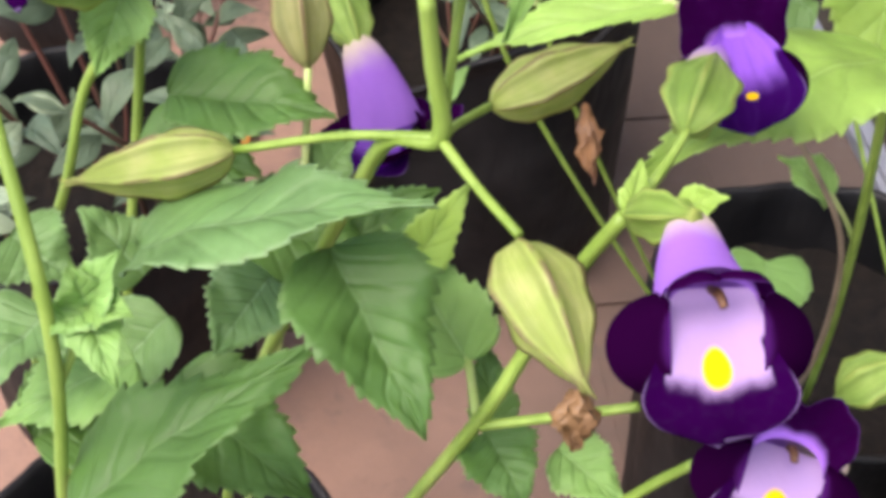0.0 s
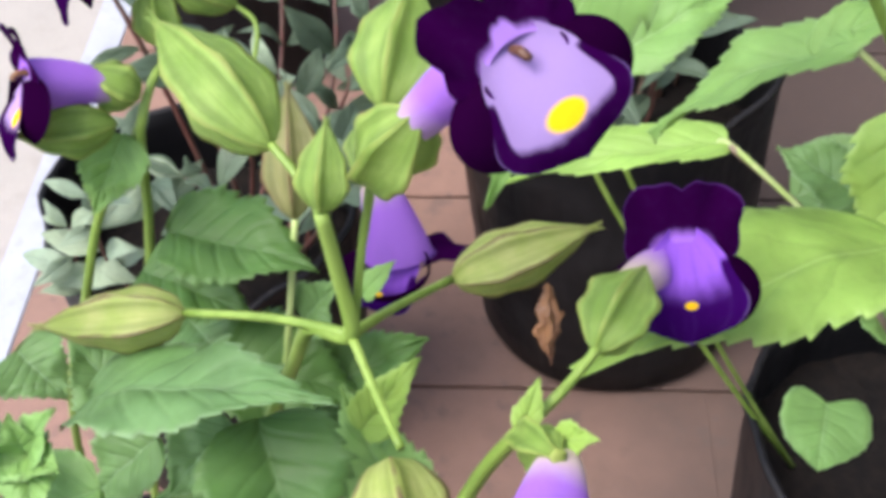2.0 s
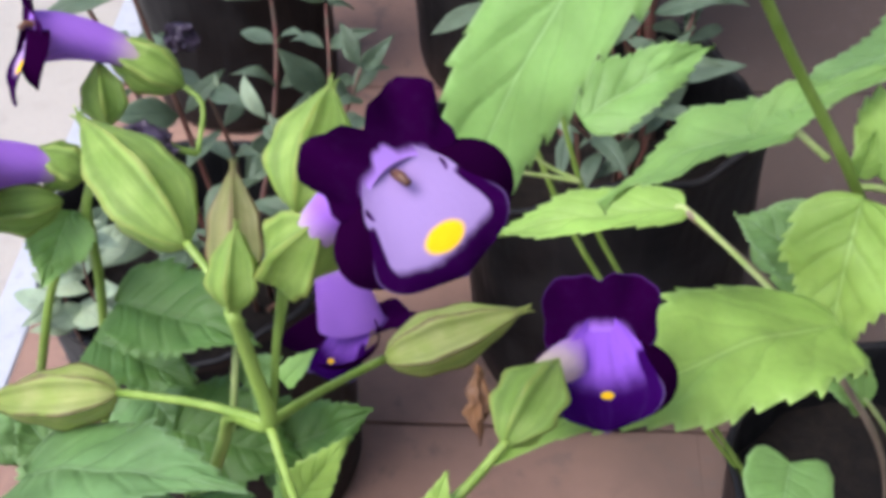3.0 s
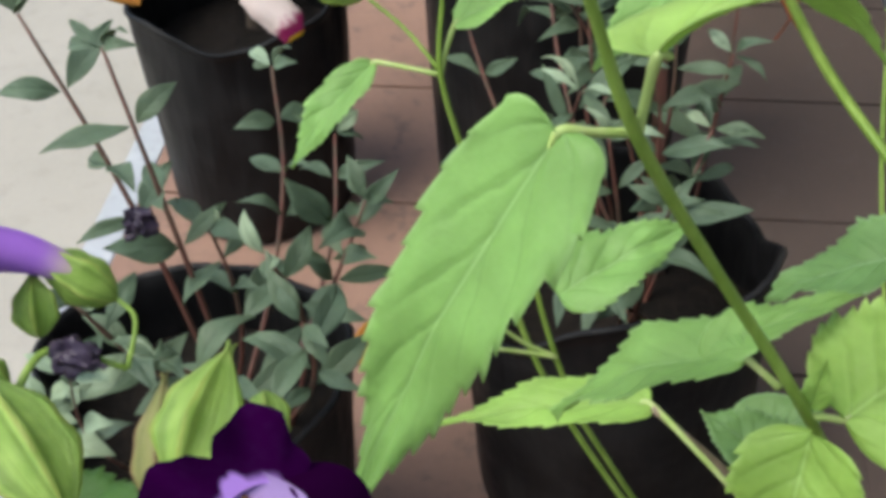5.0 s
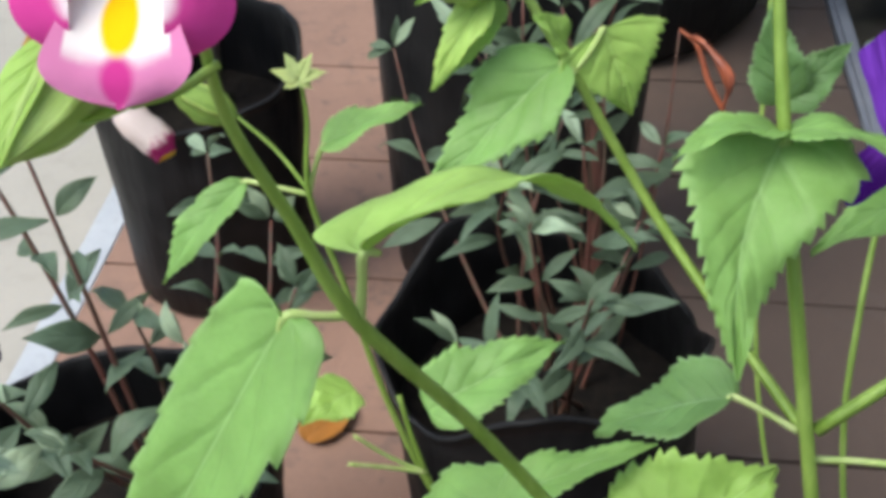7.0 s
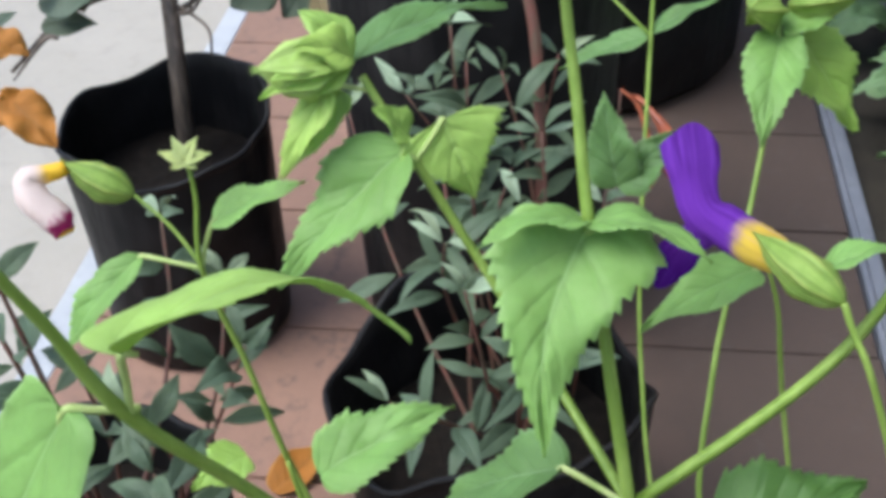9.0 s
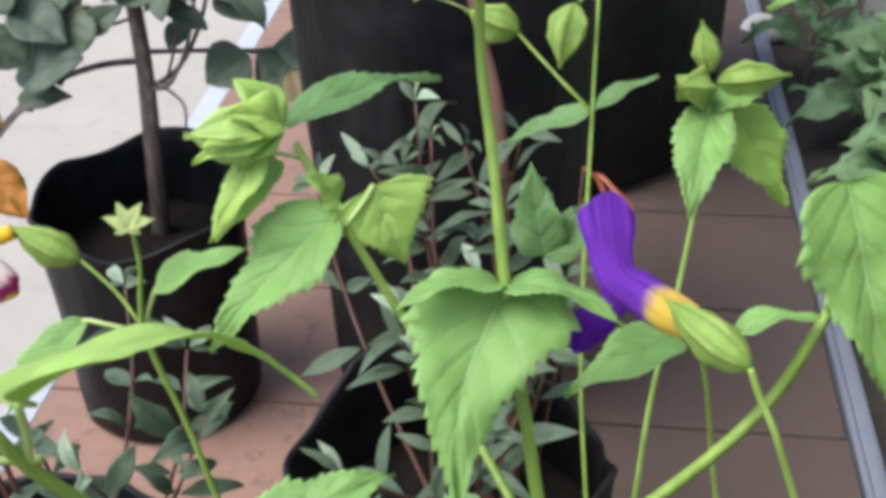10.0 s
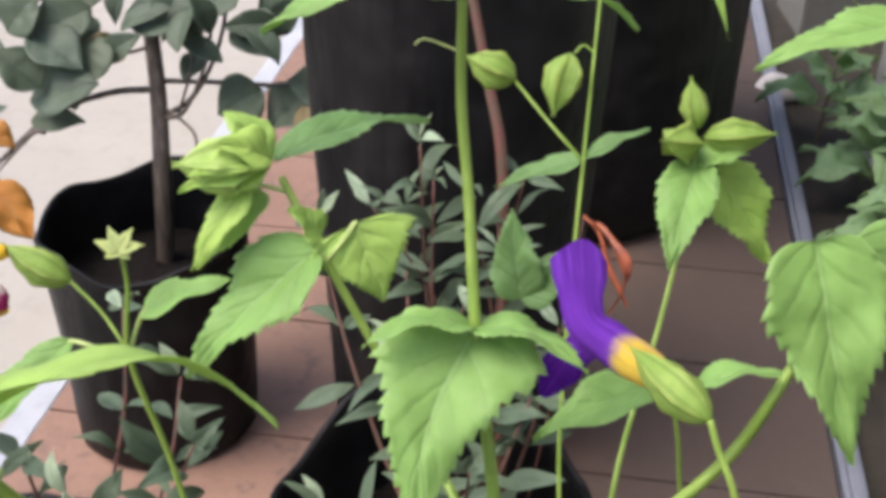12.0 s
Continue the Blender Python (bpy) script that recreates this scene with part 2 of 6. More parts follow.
P_UPPER_WIDE = petal_material("petal_violet_upper_cleft", (0.36, 0.2, 0.6), (0.018, 0.0006, 0.026), 0.05, 0.24, strip=0.28)
P_TUBE = petal_material("petal_lavender_tube", (0.5, 0.42, 0.32), (0.29, 0.13, 0.52), 0.0, 0.4)
PK_LOWER = petal_material("petal_pink_lower", (0.72, 0.66, 0.66), (0.56, 0.19, 0.37), 0.56, 0.72, (0.5, 0.30, 0.16, 0.3), (0.46, 0.04, 0.22), (0.80, 0.24))
PK_SIDE = petal_material("petal_pink_side", (0.7, 0.6, 0.64), (0.5, 0.05, 0.25), 0.05, 0.35)
PK_TUBE = petal_material("petal_white_tube", (0.7, 0.5, 0.06), (0.82, 0.76, 0.72), 0.05, 0.3)
PB_TUBE = petal_material("petal_blue_violet_tube", (0.5, 0.36, 0.05), (0.11, 0.028, 0.28), 0.2, 0.34, crease=0.5)
PB_LIP = petal_material("petal_blue_violet", (0.13, 0.032, 0.31), (0.075, 0.012, 0.2), 0.1, 0.8, crease=0.5)
WF_TUBE = wilted_material()


def plastic():
    n = Nodes("black_plastic_film")
    w = n.noise(24.0, 2.5, 0.45)
    f = n.noise(420.0, 3.0)
    base = n.mix(n.step(w, 0.35, 0.75), (0.006, 0.006, 0.0066), (0.014, 0.0134, 0.0137))
    folds = n.noise(16.0, 3.0, 0.5, stretch=(2.2, 2.2, 0.5))
    n.bump(n.math("ADD", n.math("ADD", w, n.math("MULTIPLY", folds, 1.6)), n.math("MULTIPLY", f, 0.05)), 0.45, 0.006)
    return n.done(base, n.math("ADD", 0.34, n.math("MULTIPLY", w, 0.3)), 0, None, 0.17)


def soil():
    n = Nodes("potting_soil")
    w = n.noise(110.0, 6.0, 0.7)
    base = n.mix(n.step(w, 0.35, 0.7), (0.005, 0.004, 0.0035), (0.014, 0.010, 0.0075))
    n.bump(w, 0.9, 0.006)
    return n.done(base, 0.9, 0, None, 0.2)


def concrete(name, a, b, c, scale, shade_dirt=None):
    """Mottled mineral surface in world space; the last colour, where given, paints shade towards the kerb and scatters
    grime patches.
    """
    n = Nodes(name)
    big = n.noise(scale, 5.0, 0.6, "World")
    mid = n.noise(scale * 7, 4.0, 0.6, "World")
    fine = n.noise(scale * 120, 3.0, 0.6, "World")
    base = n.mix(n.step(big, 0.3, 0.72), a, b)
    base = n.mix(n.math("MULTIPLY", n.step(mid, 0.5, 0.75), 0.55), base, c)
    base = n.mix(n.math("MULTIPLY", n.rand(), 0.3), base, tuple(x * 0.72 for x in b))
    if shade_dirt:
        # shade painted into the colour, deepening across the ledge towards the kerb
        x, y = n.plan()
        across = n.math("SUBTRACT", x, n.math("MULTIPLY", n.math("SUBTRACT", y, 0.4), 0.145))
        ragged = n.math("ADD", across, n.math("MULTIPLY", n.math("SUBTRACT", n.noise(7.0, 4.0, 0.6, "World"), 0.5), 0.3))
        base = n.mix(n.math("MULTIPLY", n.step(ragged, -0.02, 0.36), 0.88), base, shade_dirt)
        base = n.mix(n.math("MULTIPLY", n.step(n.noise(38.0, 4.0, 0.65, "World"), 0.56, 0.7), 0.45), base, tuple(x * 1.7 for x in shade_dirt))
    base = n.mix(n.math("MULTIPLY", n.step(fine, 0.45, 0.7), 0.25), base, tuple(x * 0.6 for x in a))
    n.bump(n.math("ADD", n.math("MULTIPLY", mid, 0.5), n.math("MULTIPLY", fine, 0.5)), 0.45, 0.003)
    return n.done(base, 0.85, 0, None, 0.3)


STAR = leaf_material("leaf_pale_yellow", (0.5, 0.6, 0.25), (0.62, 0.68, 0.4), 4.0)
LEAF_BED = leaf_material("leaf_bed_green", (0.21, 0.35, 0.18), (0.36, 0.47, 0.34), 5.0)
RUST = stem_material("rust_orange", (0.33, 0.085, 0.035), (0.2, 0.05, 0.025))
BED = concrete("dark_earth", (0.022, 0.019, 0.015), (0.038, 0.032, 0.025), (0.055, 0.047, 0.036), 14.0)
PLASTIC = plastic()
SOIL = soil()
# bright terracotta as lit on the left; last colour is its painted shade
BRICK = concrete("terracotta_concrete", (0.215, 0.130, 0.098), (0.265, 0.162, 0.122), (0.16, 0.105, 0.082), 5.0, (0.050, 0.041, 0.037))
PAVE = concrete("pale_concrete", (0.31, 0.29, 0.25), (0.36, 0.335, 0.295), (0.26, 0.24, 0.21), 4.0)
EDGE = concrete("blue_grey_paint", (0.155, 0.17, 0.21), (0.2, 0.215, 0.255), (0.12, 0.13, 0.155), 12.0)
PALE_EDGE = concrete("pale_blue_grey_paint", (0.34, 0.36, 0.39), (0.4, 0.42, 0.45), (0.28, 0.29, 0.31), 12.0)
DARK_WALL = concrete("dark_grey_concrete", (0.12, 0.12, 0.108), (0.155, 0.153, 0.138), (0.085, 0.085, 0.078), 5.0)
STONE = concrete("pale_stone", (0.42, 0.4, 0.38), (0.5, 0.48, 0.45), (0.33, 0.31, 0.29), 30.0)
GREY = concrete("grey_concrete", (0.36, 0.355, 0.335), (0.44, 0.43, 0.405), (0.27, 0.265, 0.25), 6.0)


# ---- builders ----
def part(name, bm, material, parent, label="", smooth=True):
    """Links a bmesh, given in world coordinates, as one mesh under a thing or a part."""
    at = Vector(parent.matrix_world.translation)
    bmesh.ops.translate(bm, verts=bm.verts, vec=-at)
    me = bpy.data.meshes.new(name)
    bm.to_mesh(me)
    bm.free()
    me.materials.append(material)
    if smooth:
        me.polygons.foreach_set("use_smooth", [True] * len(me.polygons))
    ob = new(name, me)
    ob.parent = parent
    ob.matrix_world = Matrix.Translation(at)
    if label:
        tagged(ob, label)
    return ob


def thing(name, at, label, category, group="", kind=""):
    ob = new(name)
    ob.empty_display_size = 0.02
    ob.location = at
    ob.matrix_world = Matrix.Translation(at)
    return tagged(ob, label, category, group, kind)


def spline(points, steps=6):
    """A smooth line through a few points (Catmull-Rom); radii ride along as a fourth number."""
    p = [Vector(q) for q in points]
    p = [p[0] * 2 - p[1]] + p + [p[-1] * 2 - p[-2]]
    out = []
    for i in range(1, len(p) - 2):
        a, b, c, d = p[i - 1:i + 3]
        for k in range(steps):
            t = k / steps
            out.append(0.5 * (b * 2 + (c - a) * t + (a * 2 - b * 5 + c * 4 - d) * t * t + (b * 3 - a - c * 3 + d) * t ** 3))
    return out + [p[-2]]


def grid_mesh(bm, rows, closed=False, uvs=None):
    """Faces between rows of points; uvs gives (u, v) at row i, column j."""
    vs = [[bm.verts.new(c) for c in row] for row in rows]
    lay = bm.loops.layers.uv.verify()
    n = len(rows[0])
    for i in range(len(rows) - 1):
        for j in range(n if closed else n - 1):
            k = (j + 1) % n
            ids = ((i, j, j), (i, k, j + 1), (i + 1, k, j + 1), (i + 1, j, j))
            f = bm.faces.new([vs[a][b] for a, b, _ in ids])
            if uvs:
                for l, (a, _, b) in zip(f.loops, ids):
                    l[lay].uv = uvs(a, b)
    return vs


def tube_mesh(bm, points, sides=8, square=0.0, steps=6):
    """A tapering tube through points (x, y, z, radius)."""
    line = spline([(*p[:3], p[3]) for p in [Vector(q) if len(q) == 4 else q for q in points]], steps)
    rows = []
    side = None
    for i, q in enumerate(line):
        a, b = line[max(0, i - 1)], line[min(len(line) - 1, i + 1)]
        ax = (b - a).to_3d() if len(a) == 4 else (b - a)
        ax = Vector((b[0] - a[0], b[1] - a[1], b[2] - a[2])).normalized()
        if side is None:
            side = ax.orthogonal().normalized()
        side = (side - ax * side.dot(ax)).normalized()
        up = ax.cross(side)
        c = Vector(q[:3])
        row = []
        for j in range(sides):
            th = 2 * math.pi * j / sides
            r = q[3] * (1 + square * math.cos(4 * th))
            row.append(c + side * (r * math.cos(th)) + up * (r * math.sin(th)))
        rows.append(row)
    m = len(rows) - 1
    vs = grid_mesh(bm, rows, True, lambda i, j: (j / sides, i / m))
    bm.faces.new(list(reversed(vs[0])))
    bm.faces.new(vs[-1])


def stem(parent, points, material=None, name="stem", label="", square=0.1):
    """Points are x, y, z in metres and the radius in millimetres."""
    bm = bmesh.new()
    tube_mesh(bm, [(x, y, z, r * 0.00078) for x, y, z, r in points], 8, square)
    return part(name, bm, material or STEM, parent, label)


def leaf(parent, base, tip, face, width, material=None, bow=0.08, fold=0.25, teeth=13, wide=0.3, hook=0.0, curl=0.0, wave=0.07, label="", petiole=None, cord=0.52, taper=1.4, jag=1.0, lobes=0.05, bend=0.0, name="leaf"):
    """A toothed leaf from base to tip whose upper side turns towards face. bow arches it along its length, fold closes it
    along the midrib, hook bends the tip down, bend swings the midrib sideways, curl rolls the margins down, wide is where it is broadest."""
    base, tip = Vector(base), Vector(tip)
    along = tip - base
    size = along.length
    x = along.normalized()
    z = Vector(face)
    z = (z - x * z.dot(x)).normalized()
    y = z.cross(x)
    rnd = random.Random(int(1e5 * abs(base.x + 3 * base.y + 7 * tip.z)))
    ph, ph2 = rnd.uniform(0, 6.3), rnd.uniform(0, 6.3)
    first = 6
    per = 4 if jag > 0 and teeth > 8 else 2
    profile = ((-0.45, -0.004), (0.05, 0.006), (0.55, 0.014), (1.0, 0.024)) if per == 4 else ((-0.45, -0.004), (1.0, 0.022))
    n = teeth * per + first
    cols = 12
    rows, along_u = [], []
    for i in range(n + 1):
        u = 0.07 * (i / first) ** 1.8 if i < first else 0.07 + 0.93 * (i - first) / (n - first)
        along_u.append(u)
        k = (u - wide) / (1 - wide)
        w = math.sin(1.5708 * (u / wide) ** cord) if u < wide else (1 - k ** taper) * (1 - 0.18 * k)
        w = max(w, 0.0) * width * 0.5
        row = []
        for j in range(cols + 1):
            s = 2 * j / cols - 1
            a = abs(s)
            outer = a > 0.99
            ww, uu = w * s, u
            if outer and first <= i < n:
                grow, ahead = profile[(i - first) % per]
                edge = jag * 0.075 * grow + 0.05 * math.sin(i * 1.8 / per + ph + s) * jag
                ww *= 1 + edge * (1.0 + 0.35 * math.sin(2.3 * ((i - first) // per) + ph2 + 2 * s))
                uu += jag * ahead
            if u < wide:
                uu -= lobes * a ** 1.5 * (1 - u / wide) ** 0.6 * min(1.0, 2.6 * w / width)
            h = bow * size * (4 * u * (1 - u)) * 0.5 + fold * abs(ww) - hook * size * max(0, u - 0.55) ** 2 * 3.0
            h -= curl * width * a ** 3
            h += wave * width * math.sin(u * 11 + ph + (2.2 if s > 0 else 0)) * a ** 2
            h += 0.045 * width * min(1.0, 4.0 * abs((u * 5.5 - a ** 0.85 * 1.7) % 1.0 - 0.5)) * 0.5 * (1 - a * 0.6) * min(1, a * 5) * (1 - 0.7 * u)
            h += wave * 0.9 * width * noise.noise(Vector((u * 5 + ph, s * 2.2, ph2))) * min(1, 3 * u)
            droop = wave * 0.6 * size * math.sin(u * 2.6 + ph2) * u
            row.append(base + x * (uu * size) + y * (ww + droop * 0.4 + bend * size * math.sin(math.pi * u)) + z * h)
        rows.append(row)
    bm = bmesh.new()
    grid_mesh(bm, rows, False, lambda i, j: (along_u[i], j / cols))
    bmesh.ops.remove_doubles(bm, verts=bm.verts, dist=1e-5)
    ret = bmesh.ops.extrude_face_region(bm, geom=bm.faces[:])
    low = [v for v in ret["geom"] if isinstance(v, bmesh.types.BMVert)]
    bmesh.ops.translate(bm, verts=low, vec=z * -0.00022)
    if petiole:
        p0 = Vector(petiole)
        midp = (p0 + base) * 0.5 + z * 0.001
        e = base + x * size * 0.05
    bmesh.ops.recalc_face_normals(bm, faces=bm.faces)
    blade = part(name, bm, material or LEAF, parent, label)
    if petiole:
        stalk = bmesh.new()
        tube_mesh(stalk, [(*p0, 0.0010), (*midp, 0.0009), (*base, 0.0010), (*e, 0.0006)], 6)
        part("petiole", stalk, STEM_PALE, blade)
    return blade


def calyx(parent, base, tip, width, material=None, name="seed_capsule", fat=0.42, teeth=True, twist=0.0, ribs=0.3, label="", open_end=0.0, crumple=0.0, sharp=0.62):
    """A five-winged spindle from base to tip with pointed teeth at its end."""
    base, tip = Vector(base), Vector(tip)
    ax = tip - base
    size = ax.length
    x = ax.normalized()
    s0 = x.orthogonal().normalized()
    if abs(x.dot(Vector((0, 0, 1)))) < 0.95:
        s0 = (Vector((0, 0, 1)) - x * x.z).normalized()
    u0 = x.cross(s0)
    n, sides = 16, 40
    rows = []
    for i in range(n + 1):
        v = i / n
        w = (1 - (1 - v / fat) ** 2.2) ** (sharp * 1.1) if v < fat else 1 - ((v - fat) / (1 - fat)) ** 1.75
        w = max(w, 0.05 + open_end * v) * width * 0.5
        row = []
        for j in range(sides):
            th = 2 * math.pi * j / sides
            wing = abs(math.cos(2.5 * th)) ** 7 * (1 + 0.3 * math.sin(19 * v + 2.1 * round(th / 1.2566)) * min(1.0, 4 * v))
            flat = 0.809 / math.cos((th % 1.25664) - 0.62832)
            r = w * (1.05 * flat - ribs * 0.3 + ribs * 0.9 * wing * math.sin(math.pi * min(1, v * 1.05)) ** 0.5)
            t2 = th + twist * v
            row.append(base + x * (v * size) + s0 * (r * math.cos(t2)) + u0 * (r * math.sin(t2)))
        rows.append(row)
    bm = bmesh.new()
    vs = grid_mesh(bm, rows, True, lambda i, j: (j / sides, i / n))
    bm.faces.new(list(reversed(vs[0])))
    bm.faces.new(vs[-1])
    if teeth:
        for k in range(3):
            a = 2.1 * k
            o = s0 * math.cos(a) + u0 * math.sin(a)
            tube_mesh(bm, [(*(tip - x * size * 0.12 + o * width * 0.05), width * 0.05), (*(tip + o * width * 0.04), width * 0.03), (*(tip + x * size * 0.05 + o * width * 0.09), width * 0.008)], 5, 0, 3)
    if crumple:
        for q in bm.verts:
            for f, g in ((1.6, 1.0), (4.2, 0.7), (9.0, 0.4)):
                k = q.co * (f / width)
                q.co += Vector((noise.noise(k), noise.noise(k + Vector((7, 0, 0))), noise.noise(k + Vector((0, 9, 0))))) * width * crumple * g
    return part(name, bm, material or CALYX, parent, label)


def sheet(bm, fm, shape, n=12, m=14):
    """A petal: shape(u, v) gives a point for u from -1 to 1 across and v from 0 to 1 outwards."""
    rows = [[fm @ Vector(shape(2 * j / m - 1, i / n)) for j in range(m + 1)] for i in range(n + 1)]
    grid_mesh(bm, rows, False, lambda i, j: (j / m, i / n))


KITS = {"violet": (P_LOWER, P_SIDE, P_UPPER, P_TUBE), "lavender": (P_WIDE, P_SIDE, P_UPPER_WIDE, P_TUBE), "deep": (P_DEEP, P_SIDE, P_UPPER, P_TUBE), "pink": (PK_LOWER, PK_SIDE, PK_SIDE, PK_TUBE), "blue": (PB_LIP, PB_LIP, PB_LIP, PB_TUBE)}


def flower(parent, root, mouth, face, up, size=0.0135, kit="violet", seed=0, lower=1.6, hood=0.3, upper=0.75, tube=1.0, spread=1.0, cleft=0.3, bulge=0.26, droop=-0.3, raise_side=0.0, throat=0.0, ruffle=0.05, label=""):
    """A two-lipped wishbone flower: a tube that widens from root to the mouth, an upper lip of two lobes, two side lobes and a
    broad lower lip. face is where the mouth looks, up where the upper lip stands; size is half the width of the flower,
    hood how far the upper lip bends forward, throat how far the throat is filled by the lower lip."""
    rnd = random.Random(seed)
    ph = rnd.uniform(0, 6.28)
    root, mouth = Vector(root), Vector(mouth)
    z = Vector(face).normalized()
    y = Vector(up)
    y = (y - z * y.dot(z)).normalized()
    x = y.cross(z)
    s = size
    fm = Matrix.Translation(mouth) @ Matrix((x, y, z)).transposed().to_4x4() @ Matrix.Diagonal((s, s, s, 1))
    low, side, top, skin = KITS[kit]
    end = fm @ Vector((0, -0.28, -0.12))
    into = (z * 0.85 - y * 0.25).normalized()
    reach = (end - root).length
    mid = end - into * reach * 0.45
    rows, sides = [], 22
    for i in range(13):
        v = i / 12
        c = root.lerp(mid, v).lerp(mid.lerp(end, v), v)
        t = (mid - root).normalized().lerp((end - mid).normalized(), v).normalized()
        sx = (x - t * x.dot(t)).normalized()
        sy = t.cross(sx)
        r = s * tube * (0.2 + 0.36 * v ** 0.62)
        rows.append([c + sx * (r * math.cos(2 * math.pi * k / sides)) + sy * (r * 0.85 * math.sin(2 * math.pi * k / sides)) for k in range(sides)])
    bm = bmesh.new()
    grid_mesh(bm, rows, True, lambda i, j: (0.5, i / 12))
    body = part("flower", bm, skin, parent, label)

    def lower_lip(u, v):
        k = min(1.0, max(0.0, (v - 0.26) / 0.46))
        h = 0.53 - 0.09 * max(0.0, 1 - v / 0.3) ** 1.5 + bulge * k * k * (3 - 2 * k)
        h *= (1 - max(0.0, (v - 0.6) / 0.4) ** 2.6) ** 0.45 if v < 1 else 0.0
        h *= 1 - 0.55 * throat * max(0.0, 1 - v / 0.3) ** 1.5
        start = -0.08 + 0.3 * throat
        yy = start - (lower + start) * (v - 0.06 * v * u * u)
        zz = -0.34 + 0.24 * throat * (1 - v) + 0.55 * math.sin(min(1.0, v * 1.15) * 1.57) - 0.35 * max(0.0, v - 0.7) ** 2 * 9 * 0.4
        return (u * h * spread, yy, zz + 0.16 * u * u * (1 - v) + 0.03 * math.sin(5 * u + ph) * v)

    def side_lobe(sign):
        def shape(u, v):
            a = 1.57 + u * 1.57
            rim = (1 - 0.25 * abs(u) ** 3)
            px = 0.46 + (0.60 * math.sin(a) * rim) * v * spread
            py = -0.52 - 0.56 * math.cos(a) * (0.55 + 0.45 * v) - 0.12 * v
            pz = 0.14 + 0.03 * v - 0.34 * v * v + 0.05 * math.sin(3 * u + ph) * v
            return (sign * px, py * (1.0 if sign > 0 else 0.96) + raise_side, pz)
        return shape

    def upper_lip(u, v):
        th = 1.42 * u
        far = upper * (1 - cleft * math.exp(-(th / 0.24) ** 2)) * (0.8 + 0.28 * math.cos(2 * (abs(th) - 0.62)))
        far *= 1 + ruffle * math.sin(8 * th + ph) + 0.4 * ruffle * math.sin(17 * th - ph)
        x0, y0 = 0.47 * math.sin(th), -0.16 + 0.20 * math.cos(th) + droop * abs(u) ** 2.2 * 0.6
        x1, y1 = 1.1 * far * math.sin(th) * spread, 0.06 + far * math.cos(th) + droop * abs(u) ** 2.2
        px, py = x0 + (x1 - x0) * v, y0 + (y1 - y0) * v
        bend = hood * 1.5708 * (0.4 + 0.6 * v)
        lift = max(0.0, py - y0)
        return (px, y0 + lift * math.cos(bend), lift * math.sin(bend) - 0.12 * v * u * u + (1.2 * ruffle * math.sin(6 * th + ph) + ruffle * math.sin(11 * th - ph)) * v * v)

    bm = bmesh.new()
    sheet(bm, fm, lower_lip, 36, 16)
    part("lower_lip", bm, low, body)
    for sign in (1, -1):
        bm = bmesh.new()
        sheet(bm, fm, side_lobe(sign), 12, 20)
        part("side_lobe", bm, side, body)
    bm = bmesh.new()
    sheet(bm, fm, upper_lip, 12, 28)
    part("upper_lip", bm, top, body)
    if kit in ("violet", "lavender"):
        bm = bmesh.new()
        line = [fm @ Vector(q) for q in ((0, -0.06, -0.1), (0.02, -0.08, 0.12), (0.05, -0.2, 0.22))]
        tube_mesh(bm, [(*line[0], s * 0.05), (*line[1], s * 0.06), (*line[2], s * 0.045)], 6, 0, 3)
        part("stamen", bm, DRY, body, "short brown stamen")
    return body


